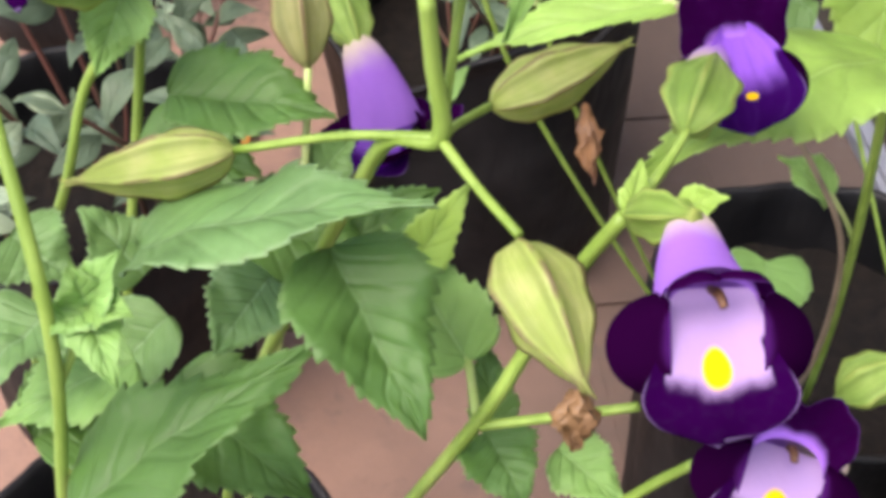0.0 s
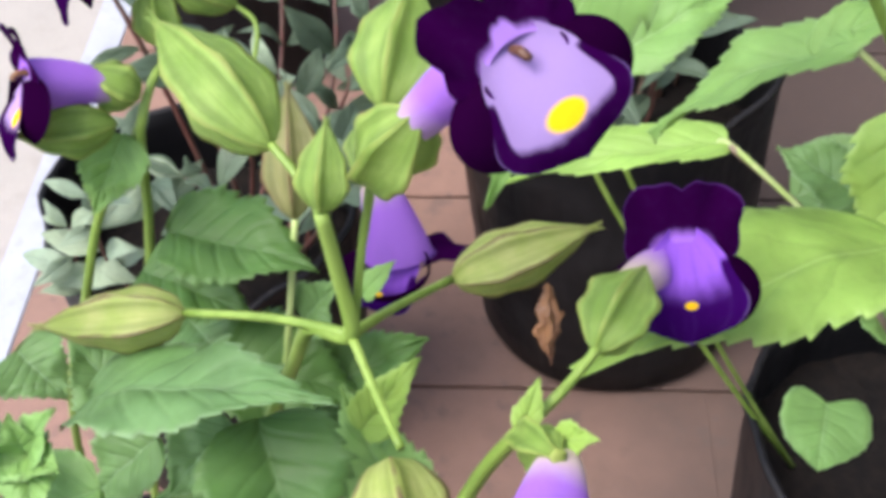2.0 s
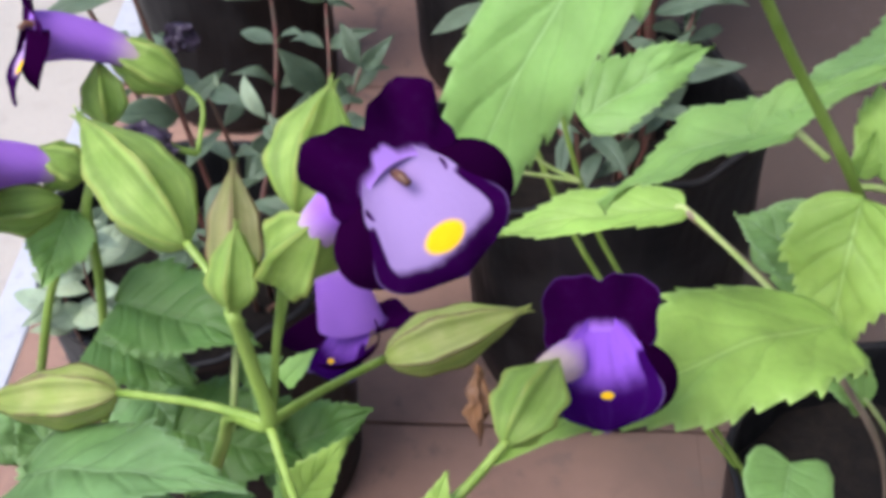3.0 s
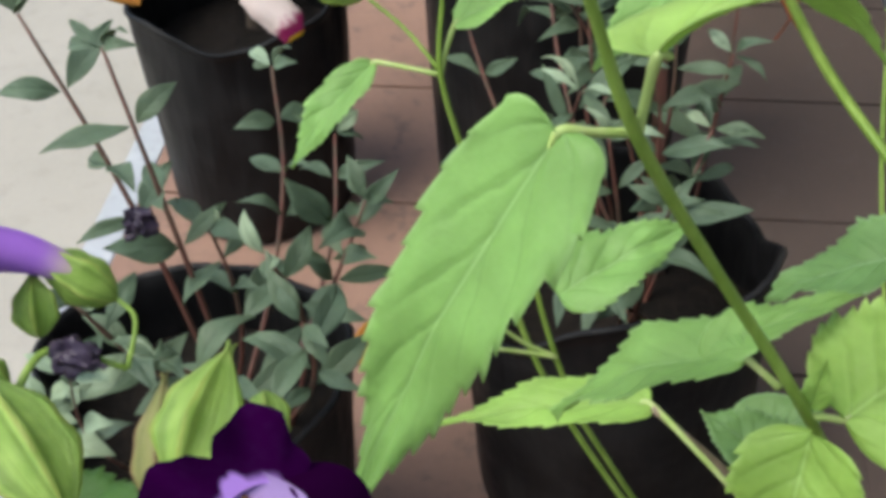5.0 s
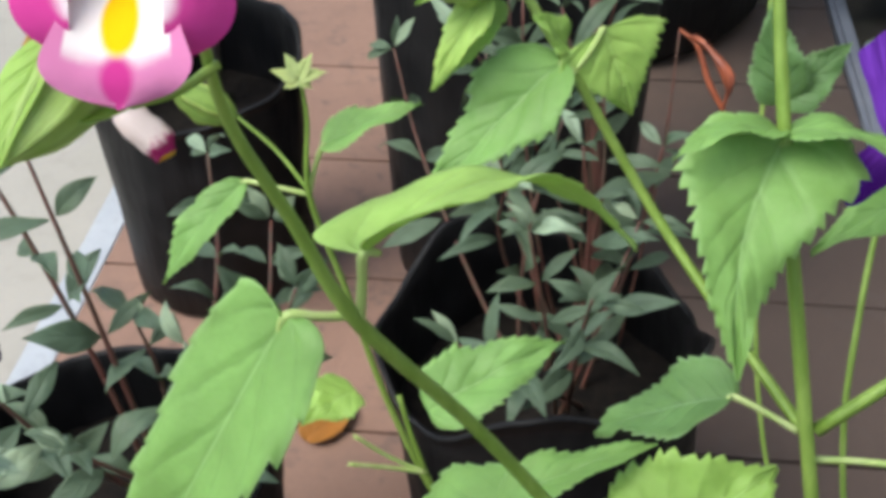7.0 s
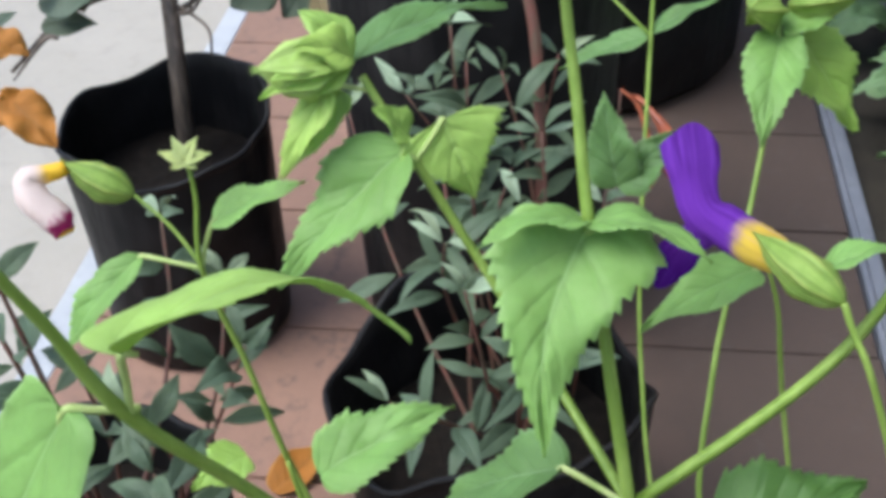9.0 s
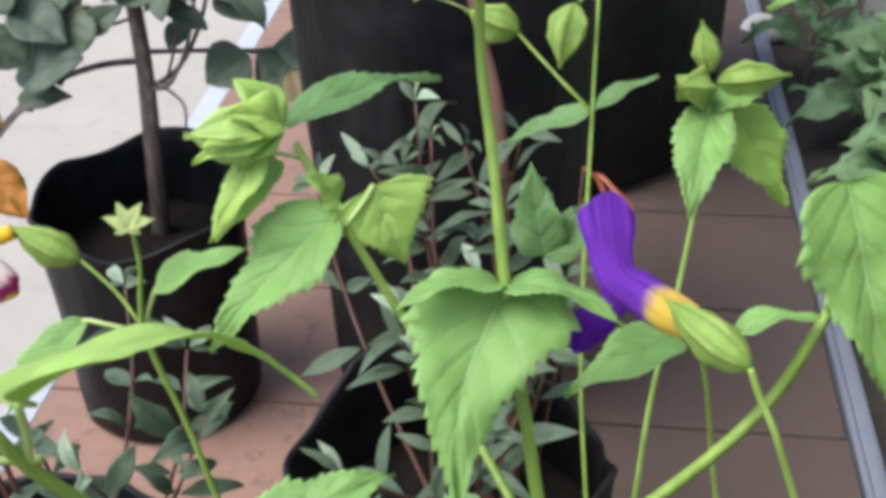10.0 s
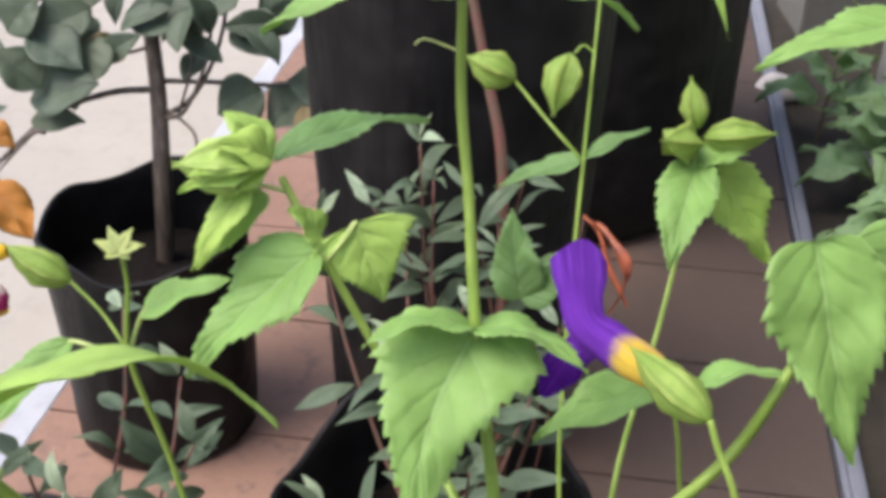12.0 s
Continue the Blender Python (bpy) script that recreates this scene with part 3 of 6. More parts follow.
def bag(at, radius, height, label, taper=0.93, fill=0.72, lean=(0.0, 0.0), fold=0.35, slope=(0.0, 0.0), seed=0):
    """A black film grow bag with an uneven rolled rim, filled with soil."""
    rnd = random.Random(seed)
    ph = [rnd.uniform(0, 6.28) for _ in range(6)]
    t = thing("grow_bag", at, label, "plant pot", "black grow bags")
    at = Vector(at)
    sides = 64

    def ring(v, grow, rise=0.0):
        row = []
        for k in range(sides):
            th = 2 * math.pi * k / sides
            crumple = 0.02 * math.sin(3 * th + ph[0] + v * 2) + 0.012 * math.sin(7 * th + ph[1] - v * 5) + 0.009 * math.sin(13 * th + ph[2] + v * 9) + 0.02 * noise.noise(Vector((4 * math.cos(th) + ph[5], 4 * math.sin(th), v * 3)))
            r = radius * (taper + (1 - taper) * v) * (1 + crumple * (0.5 + 0.6 * v)) + grow
            top = height * 0.05 * fold * (math.sin(2 * th + ph[3]) + 0.6 * math.sin(5 * th + ph[4])) * max(0, v - 0.8) * 5
            top += (slope[0] * math.cos(th) + slope[1] * math.sin(th)) * v ** 3
            row.append(at + Vector((r * math.cos(th) + lean[0] * v, r * math.sin(th) + lean[1] * v, height * v + top + rise)))
        return row

    bm = bmesh.new()
    rows = [ring(0, -radius * 0.06), ring(0.03, 0.0)] + [ring(v, 0.0006 * math.sin(v * 40 + ph[5])) for v in (0.15, 0.3, 0.45, 0.6, 0.75, 0.88, 0.96, 1.0)]
    rows += [ring(1.0, 0.0026, 0.001), ring(1.0, 0.0022, 0.0038), ring(1.0, -0.0006, 0.0046), ring(1.0, -0.0026, 0.002), ring(0.95, -0.0022), ring(0.8, -0.003), ring(0.55, -0.003)]
    vs = grid_mesh(bm, rows, True)
    bm.faces.new(list(reversed(vs[0])))
    part("bag_wall", bm, PLASTIC, t)
    bm = bmesh.new()
    rings = []
    for f in (1.0, 0.85, 0.65, 0.45, 0.25, 0.08):
        row = []
        for k, c in enumerate(ring(fill, -0.002)):
            mid = at + Vector((lean[0] * fill, lean[1] * fill, height * fill))
            q = mid.lerp(c, f)
            q.z = at.z + height * fill + 0.004 * noise.noise(q * 60) + 0.006 * (1 - f)
            row.append(q)
        rings.append(row)
    vs = grid_mesh(bm, rings, True)
    bm.faces.new(vs[-1])
    part("soil", bm, SOIL, t, "dark crumbly potting soil")
    return t


def slab(name, corners, z0, z1, material, label, category, kind="structure", bevel=0.004):
    """An upright prism over a polygon in plan."""
    bm = bmesh.new()
    low = [bm.verts.new((x, y, z0)) for x, y in corners]
    high = [bm.verts.new((x, y, z1)) for x, y in corners]
    k = len(corners)
    bm.faces.new(list(reversed(low)))
    bm.faces.new(high)
    for i in range(k):
        bm.faces.new((low[i], low[(i + 1) % k], high[(i + 1) % k], high[i]))
    if bevel:
        bmesh.ops.bevel(bm, geom=bm.edges[:], offset=bevel, segments=2, affect="EDGES")
    bmesh.ops.recalc_face_normals(bm, faces=bm.faces)
    me = bpy.data.meshes.new(name)
    bm.to_mesh(me)
    bm.free()
    me.materials.append(material)
    return tagged(new(name, me), label, category, "", kind)


def shrub(var, base, tips, material, size=0.043, gap=0.05, stem_mat=None, slim=0.27, seed=0, radius=1.6, start=0.48):
    """Woody shoots from base to each tip, with opposite pairs of narrow leaves along them."""
    rnd = random.Random(seed)
    base = Vector(base)
    for tip in tips:
        tip = Vector(tip)
        b = base + Vector((rnd.uniform(-1, 1), rnd.uniform(-1, 1), 0)) * 0.026
        mid = b.lerp(tip, 0.5) + Vector((rnd.uniform(-1, 1), rnd.uniform(-1, 1), 0.4)) * 0.022
        line = spline([b, mid, tip], 12)
        stem(var, [(*line[0], radius), (*line[8], radius * 0.9), (*line[16], radius * 0.75), (*line[24], radius * 0.45)], stem_mat or STEM_RED)
        length = (tip - b).length
        pairs = max(3, int(length * 0.75 / gap))
        for k in range(pairs + 1):
            f = start + (1 - start) * k / pairs
            p = line[int(f * 24)]
            ax = (line[min(24, int(f * 24) + 1)] - line[max(0, int(f * 24) - 1)]).normalized()
            turn = k * 1.57 + rnd.uniform(-0.5, 0.5)
            o = Matrix.Rotation(turn, 3, ax) @ ax.orthogonal().normalized()
            for sign in (1, -1) if k < pairs else (1, -1, 0.4, -0.5):
                long = size * rnd.uniform(0.65, 1.15) * (0.7 if k == pairs else 1.0)
                out = (o * sign + ax * rnd.uniform(0.1, 0.7) + Vector((0, 0, rnd.uniform(-0.35, 0.15)))).normalized()
                up = Vector((rnd.uniform(-0.5, 0.5), rnd.uniform(-0.9, -0.1), 0.8))
                leaf(var, p + out * 0.002, p + out * long, up, long * slim * rnd.uniform(0.8, 1.25), LEAF_PALE if k == pairs and rnd.random() < 0.25 else material, teeth=6, wide=0.48, taper=1.7, cord=0.95, bow=rnd.uniform(0.0, 0.45), fold=rnd.uniform(0.05, 0.35), hook=rnd.uniform(0.0, 0.35), wave=0.05, jag=0.0, lobes=0.0)


def withered(parent, root, bend, end):
    """A drooping spent flower: a pale tube that bends over and ends in a dark red crumpled lip."""
    root, bend, end = Vector(root), Vector(bend), Vector(end)
    bm = bmesh.new()
    knee = bend.lerp(end, 0.35) + Vector((-0.003, 0, 0))
    line = [(*root, 0.0026), (*root.lerp(bend, 0.6), 0.0036), (*bend, 0.005), (*knee, 0.0062), (*bend.lerp(end, 0.75), 0.0058), (*end, 0.004)]
    tube_mesh(bm, line, 14, 0.08, 5)
    for v in bm.verts:
        v.co += v.normal * 0.0 + Vector((noise.noise(v.co * 260), noise.noise(v.co * 260 + Vector((9, 0, 0))), 0)) * 0.0012
    return part("dead_flower", bm, WF_TUBE, parent, "wilted white flower with a crimson tip")


def side_flower(parent, upper, lower, toward, label=""):
    """A flower seen from behind: a tube that bends up and opens into a broad flag, and a hanging lower lip. upper and lower are
    points along them with the width in millimetres as a fourth number; toward is where the rounded back turns."""
    c = Vector(toward).normalized()

    def loft(points, open_at, close_at):
        line = spline([Vector((x, y, z, w * 0.001)) for x, y, z, w in points], 5)
        m, rows = len(line) - 1, []
        for i, q in enumerate(line):
            a, b = line[max(0, i - 1)], line[min(m, i + 1)]
            t = Vector((b[0] - a[0], b[1] - a[1], b[2] - a[2])).normalized()
            side = t.cross(c).normalized()
            back = side.cross(t).normalized()
            v = i / m
            half = open_at + (close_at - open_at) * min(1.0, v * 1.3)
            r = q[3] * 0.5 / math.sin(min(half, 1.5708))
            sink = r * (1 - 0.35 * (1 - v))
            row = []
            for j in range(19):
                k = j / 9 - 1
                ang = half * k
                frill = 0.0004 * math.sin(5 * k + 4 * v) * v
                lap = t * (-0.0045 * abs(k) ** 2.5 * v ** 4 + 0.0008 * math.sin(4 * k + 1) * v ** 4)
                row.append(Vector(q[:3]) + lap + side * (r * math.sin(ang)) + back * (r * math.cos(ang) - sink + frill))
            rows.append(row)
        bm = bmesh.new()
        grid_mesh(bm, rows, False, lambda i, j: (j / 18, i / m))
        return bm

    body = part("flower", loft(upper, 2.7, 0.5), PB_TUBE, parent, label)
    part("lower_lip", loft(lower, 0.9, 0.4), PB_LIP, body)
    return body



# ---- the place ----
# the ledge runs away from the viewer, turned a little to the right
RUN = 0.145


def edge_x(x0, y):
    return x0 + RUN * (y - 0.4)


FLOOR = -0.30
LEFT, RIGHT = -0.318, 0.533


def strip(a, b, y0=-6.0, y1=9.0):
    """The corners in plan of a long strip along the ledge, between two lines given by their x at y = 0.4."""
    return [(edge_x(a, y0), y0), (edge_x(b, y0), y0), (edge_x(b, y1), y1), (edge_x(a, y1), y1)]


slab("ground", [(-60, -60), (60, -60), (60, 90), (-60, 90)], FLOOR - 0.30, FLOOR - 0.06, PAVE, "pale sunlit concrete ground beside the ledge", "ground", bevel=0)
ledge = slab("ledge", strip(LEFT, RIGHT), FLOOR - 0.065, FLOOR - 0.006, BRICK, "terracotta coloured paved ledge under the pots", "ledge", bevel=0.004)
slab("kerb", strip(RIGHT + 0.002, RIGHT + 0.026), FLOOR - 0.062, FLOOR + 0.010, EDGE, "blue grey painted concrete kerb along the ledge", "kerb", bevel=0.006)
slab("planting_bed", [(edge_x(RIGHT + 0.028, -6.0), -6.0), (1.60, -6.0), (1.60, 9.0), (edge_x(RIGHT + 0.028, 9.0), 9.0)], FLOOR - 0.062, FLOOR - 0.02, BED, "dark earth planting bed beside the kerb", "earth", bevel=0)
slab("wall_back", [(0.86, 2.02), (1.60, 2.035), (1.60, 2.235), (0.86, 2.22)], FLOOR - 0.058, 3.0, DARK_WALL, "dark grey concrete wall behind the planting bed", "wall", bevel=0.004)
slab("wall_low", [(0.84, 1.44), (1.597, 1.45), (1.597, 1.55), (0.84, 1.54)], FLOOR - 0.058, FLOOR + 0.30, GREY, "low grey concrete wall in the planting bed", "wall", bevel=0.006)
slab("kerb_left", strip(LEFT - 0.036, LEFT - 0.0002), FLOOR - 0.062, FLOOR + 0.0005, PALE_EDGE, "pale blue grey painted border of the ledge", "kerb", bevel=0.0012)
# out of view, added only to cut sky light falling on the ledge
slab("wall_right", [(1.602, -6.0), (1.80, -6.0), (1.80, 2.25), (1.602, 2.25)], FLOOR - 0.058, 3.0, GREY, "unseen grey wall added to block sky light from the right", "wall", bevel=0.004)


bag((-0.1050, 0.0200, FLOOR), 0.095, 0.230, "black plastic grow bag under the violet flower plant", seed=1, fill=0.8)
bag((0.2750, 0.1000, FLOOR), 0.097, 0.230, "black plastic grow bag with a round young leaf in it", seed=2, taper=0.86, fill=0.8)
bag((0.1800, 0.4150, FLOOR), 0.113, 0.250, "crumpled black plastic grow bag holding a dusty shrub", seed=3, fold=1.2, slope=(0.004, -0.006), fill=0.68, lean=(-0.016, 0.0))
bag((-0.1250, 0.8050, FLOOR), 0.100, 0.248, "black plastic grow bag with a woody bush", seed=4, fold=0.6, fill=0.72, slope=(0.008, 0.012))
bag((0.3300, 1.4200, FLOOR), 0.270, 0.62, "large black plastic grow bag standing on the ledge", seed=5, fold=0.5)
bag((-0.1170, 0.3300, FLOOR), 0.100, 0.230, "black plastic grow bag full of reddish shrub stems", seed=6, fill=0.75)
bag((0.2850, -0.1050, FLOOR), 0.095, 0.230, "black plastic grow bag with the branched flower plant", seed=9, fill=0.8)
bag((0.1750, 0.8000, FLOOR), 0.140, 0.600, "tall black plastic grow bag behind the dusty shrubs", seed=8, taper=0.84, fill=0.8)

violet = thing("wishbone_flower_plant", (-0.1000, 0.0200, -0.1150), "green wishbone flower plant with violet flowers and ripe seed capsules", "flower plant", "wishbone flower plants")
stem(violet, [(-0.0780, 0.0150, -0.1200, 2.20), (-0.0688, -0.0228, 0.0200, 2.10), (-0.0559, -0.0606, 0.1594, 2.00), (-0.0465, -0.0754, 0.2133, 2.00), (-0.0351, -0.0877, 0.2576, 1.90), (-0.0254, -0.0968, 0.2910, 1.80), (-0.0207, -0.1041, 0.3093, 1.80), (-0.0134, -0.1101, 0.3138, 2.00), (-0.0145, -0.1086, 0.3289, 1.80), (-0.0157, -0.1084, 0.3414, 1.70)])
stem(violet, [(-0.0134, -0.1101, 0.3138, 1.3), (-0.0275, -0.1001, 0.3084, 1.0), (-0.0455, -0.0864, 0.2965, 1.0)])
calyx(violet, (-0.0452, -0.0865, 0.2965), (-0.0762, -0.0800, 0.2893), 0.0115, CALYX_RIPE, sharp=0.5, fat=0.36)
stem(violet, [(-0.0134, -0.1101, 0.3138, 1.3), (-0.0053, -0.0938, 0.3008, 1.0), (0.0069, -0.0765, 0.2878, 1.1)])
calyx(violet, (0.0067, -0.0767, 0.2876), (0.0370, -0.0726, 0.2951), 0.0120, CALYX_RIPE, sharp=0.5, fat=0.4)
stem(violet, [(-0.0134, -0.1102, 0.3137, 1.2), (-0.0102, -0.1218, 0.3127, 1.0), (-0.0069, -0.1334, 0.3129, 1.0)])
calyx(violet, (-0.0089, -0.1355, 0.3138), (-0.0059, -0.1622, 0.3106), 0.0128, CALYX_RIPE, fat=0.36, sharp=0.5)
stem(violet, [(-0.0157, -0.1084, 0.3414, 1.2), (-0.0193, -0.1019, 0.3444, 1.0), (-0.0227, -0.0969, 0.3462, 1.0)])
calyx(violet, (-0.0224, -0.0974, 0.3457), (-0.0408, -0.0722, 0.3542), 0.0135, CALYX)
calyx(violet, (-0.0155, -0.1084, 0.3414), (-0.0134, -0.1013, 0.3537), 0.0075, CALYX, name='flower_bud', fat=0.35)
stem(violet, [(-0.0128, -0.1096, 0.3143, 1.1), (-0.0102, -0.1057, 0.3292, 1.0), (-0.0078, -0.1030, 0.3415, 1.0)])
calyx(violet, (-0.0082, -0.1037, 0.3422), (0.0008, -0.1121, 0.3639), 0.0115, CALYX, fat=0.5, teeth=False)
flower(violet, (-0.0045, -0.1085, 0.3531), (0.0112, -0.1216, 0.3804), (0.08, -0.74, 0.55), (-0.52, 0.57, 0.64), 0.0122, kit='lavender', seed=3, lower=1.4, hood=0.14, upper=0.84, cleft=0.4, throat=0.7, ruffle=0.09, spread=1.05)
stem(violet, [(-0.0102, -0.1057, 0.3292, 0.9), (-0.0070, -0.0966, 0.3379, 0.9), (-0.0054, -0.0891, 0.3451, 0.9)])
calyx(violet, (-0.0045, -0.0954, 0.3495), (0.0027, -0.0752, 0.3595), 0.0125, CALYX)
stem(violet, [(-0.0750, 0.0050, -0.1200, 2.00), (-0.0575, -0.0425, -0.0020, 1.90), (-0.0385, -0.0876, 0.1164, 1.80), (-0.0237, -0.1114, 0.1914, 1.80), (-0.0093, -0.1280, 0.2545, 1.80), (-0.0015, -0.1282, 0.2738, 1.70), (0.0062, -0.1282, 0.2945, 1.60), (0.0122, -0.1302, 0.3090, 1.60)])
stem(violet, [(0.0122, -0.1302, 0.3090, 1.4), (0.0205, -0.1246, 0.3119, 1.1), (0.0272, -0.1187, 0.3145, 1.0)])
calyx(violet, (0.0264, -0.1193, 0.3139), (0.0381, -0.1044, 0.3175), 0.0108, CALYX, fat=0.52, teeth=False, ribs=0.4)
flower(violet, (0.0350, -0.1046, 0.3130), (0.0480, -0.0941, 0.3105), (-0.02, -0.65, 0.74), (0.04, 0.69, 0.74), 0.0135, kit='deep', seed=8, lower=1.35, hood=0.1, upper=0.88, tube=0.9, cleft=0.14, throat=1.0)
calyx(violet, (0.0117, -0.1311, 0.3107), (0.0158, -0.1447, 0.3230), 0.0072, CALYX, fat=0.6, teeth=False, open_end=0.4, ribs=0.35)
flower(violet, (0.0169, -0.1418, 0.3190), (0.0112, -0.1598, 0.3263), (-0.16, -0.71, 0.67), (0.12, 0.67, 0.74), 0.0138, seed=11, lower=1.62, hood=0.92, upper=0.55, droop=-0.14, cleft=0.5)
leaf(violet, (0.0129, -0.1307, 0.3100), (0.0163, -0.1246, 0.3161), (-0.19, -0.64, 0.75), 0.0050, LEAF_YELLOW, teeth=5)
leaf(violet, (0.0167, -0.1390, 0.3187), (0.0220, -0.1427, 0.3235), (-0.13, -0.42, 0.95), 0.0060, LEAF_YELLOW, teeth=5)
stem(violet, [(-0.0089, -0.1286, 0.2541, 1.4), (0.0017, -0.1334, 0.2594, 1.2), (0.0164, -0.1415, 0.2696, 1.1)])
stem(violet, [(0.0136, -0.1449, 0.2392, 1.4), (0.0200, -0.1478, 0.2518, 1.3), (0.0243, -0.1516, 0.2630, 1.2)])
flower(violet, (0.0418, -0.1652, 0.2759), (0.0265, -0.1693, 0.2953), (-0.26, -0.53, 0.80), (0.46, 0.58, 0.74), 0.0125, seed=15, lower=1.5)
calyx(violet, (0.0512, -0.1498, 0.2714), (0.0627, -0.1504, 0.2805), 0.0090, CALYX)
stem(violet, [(0.0518, -0.1497, 0.2716, 0.9), (0.0496, -0.1485, 0.2586, 0.9), (0.0387, -0.1458, 0.2448, 1.0)])
calyx(violet, (-0.0077, -0.1635, 0.3117), (-0.0087, -0.1659, 0.3027), 0.0055, DRY_TAN, name='dead_flower', teeth=False, ribs=0.4, crumple=0.26, label='dry tan withered flower')
calyx(violet, (0.0262, -0.0797, 0.2876), (0.0245, -0.0921, 0.2758), 0.0042, DRY, name='dead_flower', teeth=False, ribs=0.45, crumple=0.26, label='dry brown withered flower hanging down')
calyx(violet, (-0.0089, 0.0050, 0.2610), (-0.0062, -0.0150, 0.2540), 0.0110, CALYX, teeth=False)
flower(violet, (-0.0070, -0.0090, 0.2549), (0.0028, -0.0205, 0.2375), (0.36, -0.30, -0.85), (0.80, 0.50, 0.10), 0.0185, kit='deep', seed=21, lower=1.2, tube=1.0)
leaf(violet, (-0.0112, -0.0990, 0.3107), (-0.0047, -0.0970, 0.3172), (-0.32, -0.44, 0.94), 0.0050, LEAF, teeth=4)
stem(violet, [(-0.0810, 0.0150, -0.1200, 1.60), (-0.0608, -0.0230, 0.0380, 1.45), (-0.0395, -0.0552, 0.1963, 1.30), (-0.0343, -0.0583, 0.2303, 1.30), (-0.0293, -0.0576, 0.2588, 1.20), (-0.0253, -0.0485, 0.2814, 1.10)], STEM_PALE)
calyx(violet, (-0.0254, -0.0488, 0.2812), (-0.0242, -0.0271, 0.3017), 0.0115, CALYX_BROWN)
stem(violet, [(-0.0930, 0.0100, -0.1200, 2.00), (-0.1064, 0.0046, -0.0034, 1.90), (-0.1123, -0.0038, 0.1117, 1.80), (-0.1019, -0.0148, 0.1836, 1.80), (-0.0827, -0.0281, 0.2414, 1.70), (-0.0751, -0.0268, 0.2637, 1.60), (-0.0683, -0.0278, 0.2770, 1.40), (-0.0560, -0.0357, 0.3022, 1.20)])
stem(violet, [(-0.0870, 0.0125, -0.1200, 2.00), (-0.0902, -0.0071, -0.0177, 1.90), (-0.0898, -0.0235, 0.0844, 1.80), (-0.0803, -0.0294, 0.1715, 1.80), (-0.0637, -0.0286, 0.2560, 1.70), (-0.0586, -0.0334, 0.2863, 1.60), (-0.0548, -0.0380, 0.3056, 1.50), (-0.0480, -0.0263, 0.3116, 1.20), (-0.0315, -0.0270, 0.3055, 1.00)])
stem(violet, [(-0.0315, -0.0270, 0.3055, 0.9), (-0.0295, -0.0195, 0.3131, 0.8), (-0.0336, -0.0158, 0.3165, 0.8)])
calyx(violet, (-0.0333, -0.0160, 0.3163), (-0.0504, -0.0116, 0.3282), 0.0105, CALYX)
flower(violet, (-0.0402, -0.0142, 0.3219), (-0.0626, -0.0128, 0.3347), (-0.86, -0.18, 0.41), (0.06, 0.50, 0.92), 0.0120, seed=25)
calyx(violet, (-0.0503, -0.0225, 0.3117), (-0.0512, -0.0133, 0.3236), 0.0090, CALYX)
calyx(violet, (-0.0544, -0.0367, 0.3096), (-0.0643, -0.0358, 0.3180), 0.0100, CALYX, teeth=False)
flower(violet, (-0.0571, -0.0362, 0.3113), (-0.0750, -0.0388, 0.3213), (-0.82, -0.25, 0.39), (0.08, 0.52, 0.90), 0.0120, seed=27)
calyx(violet, (-0.0597, -0.0399, 0.3062), (-0.0801, -0.0444, 0.3087), 0.0105, CALYX)
calyx(violet, (-0.0470, -0.0272, 0.3129), (-0.0348, -0.0306, 0.3102), 0.0070, DRY_VIOLET, name='dead_flower', teeth=False, ribs=0.5, crumple=0.26, label='dark violet shrivelled flower')
calyx(violet, (-0.0476, 0.0538, 0.2846), (-0.0401, 0.0520, 0.2762), 0.0080, DRY_VIOLET, name='dead_flower', teeth=False, ribs=0.5, crumple=0.26, label='dark violet shrivelled flower')
leaf(violet, (-0.0658, -0.0939, 0.2825), (-0.0175, -0.1221, 0.3104), (-0.06, 0.11, 0.99), 0.0260, LEAF_GREY, bow=0.12, fold=0.1, teeth=13)
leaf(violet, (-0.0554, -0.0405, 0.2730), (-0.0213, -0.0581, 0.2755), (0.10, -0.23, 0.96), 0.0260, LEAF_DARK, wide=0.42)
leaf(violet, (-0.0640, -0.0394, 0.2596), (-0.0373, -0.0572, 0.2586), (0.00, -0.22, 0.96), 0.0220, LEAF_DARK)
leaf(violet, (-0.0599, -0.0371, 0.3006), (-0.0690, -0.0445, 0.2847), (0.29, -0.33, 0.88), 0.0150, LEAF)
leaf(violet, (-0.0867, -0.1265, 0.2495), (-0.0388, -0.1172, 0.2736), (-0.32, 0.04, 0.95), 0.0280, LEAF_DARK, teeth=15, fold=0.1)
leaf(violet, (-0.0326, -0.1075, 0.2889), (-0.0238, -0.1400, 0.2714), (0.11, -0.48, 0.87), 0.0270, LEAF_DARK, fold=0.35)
leaf(violet, (-0.0059, -0.1108, 0.2500), (-0.0175, -0.0870, 0.2700), (-0.27, -0.54, 0.81), 0.0210, LEAF, petiole=(-0.0090, -0.1271, 0.2540))
leaf(violet, (-0.0417, -0.0874, 0.2609), (-0.0565, -0.0992, 0.2538), (0.03, -0.21, 0.97), 0.0200, LEAF_GREY)
leaf(violet, (-0.0674, -0.0735, 0.2528), (-0.0775, -0.0631, 0.2658), (-0.04, -0.08, 1.00), 0.0180, LEAF_GREY)
leaf(violet, (-0.0718, -0.0925, 0.2488), (-0.1013, -0.0951, 0.2391), (-0.07, -0.18, 0.97), 0.0220, LEAF)
leaf(violet, (-0.0855, -0.0880, 0.2626), (-0.1025, -0.1013, 0.2603), (-0.23, -0.02, 0.99), 0.0220, LEAF_GREY)
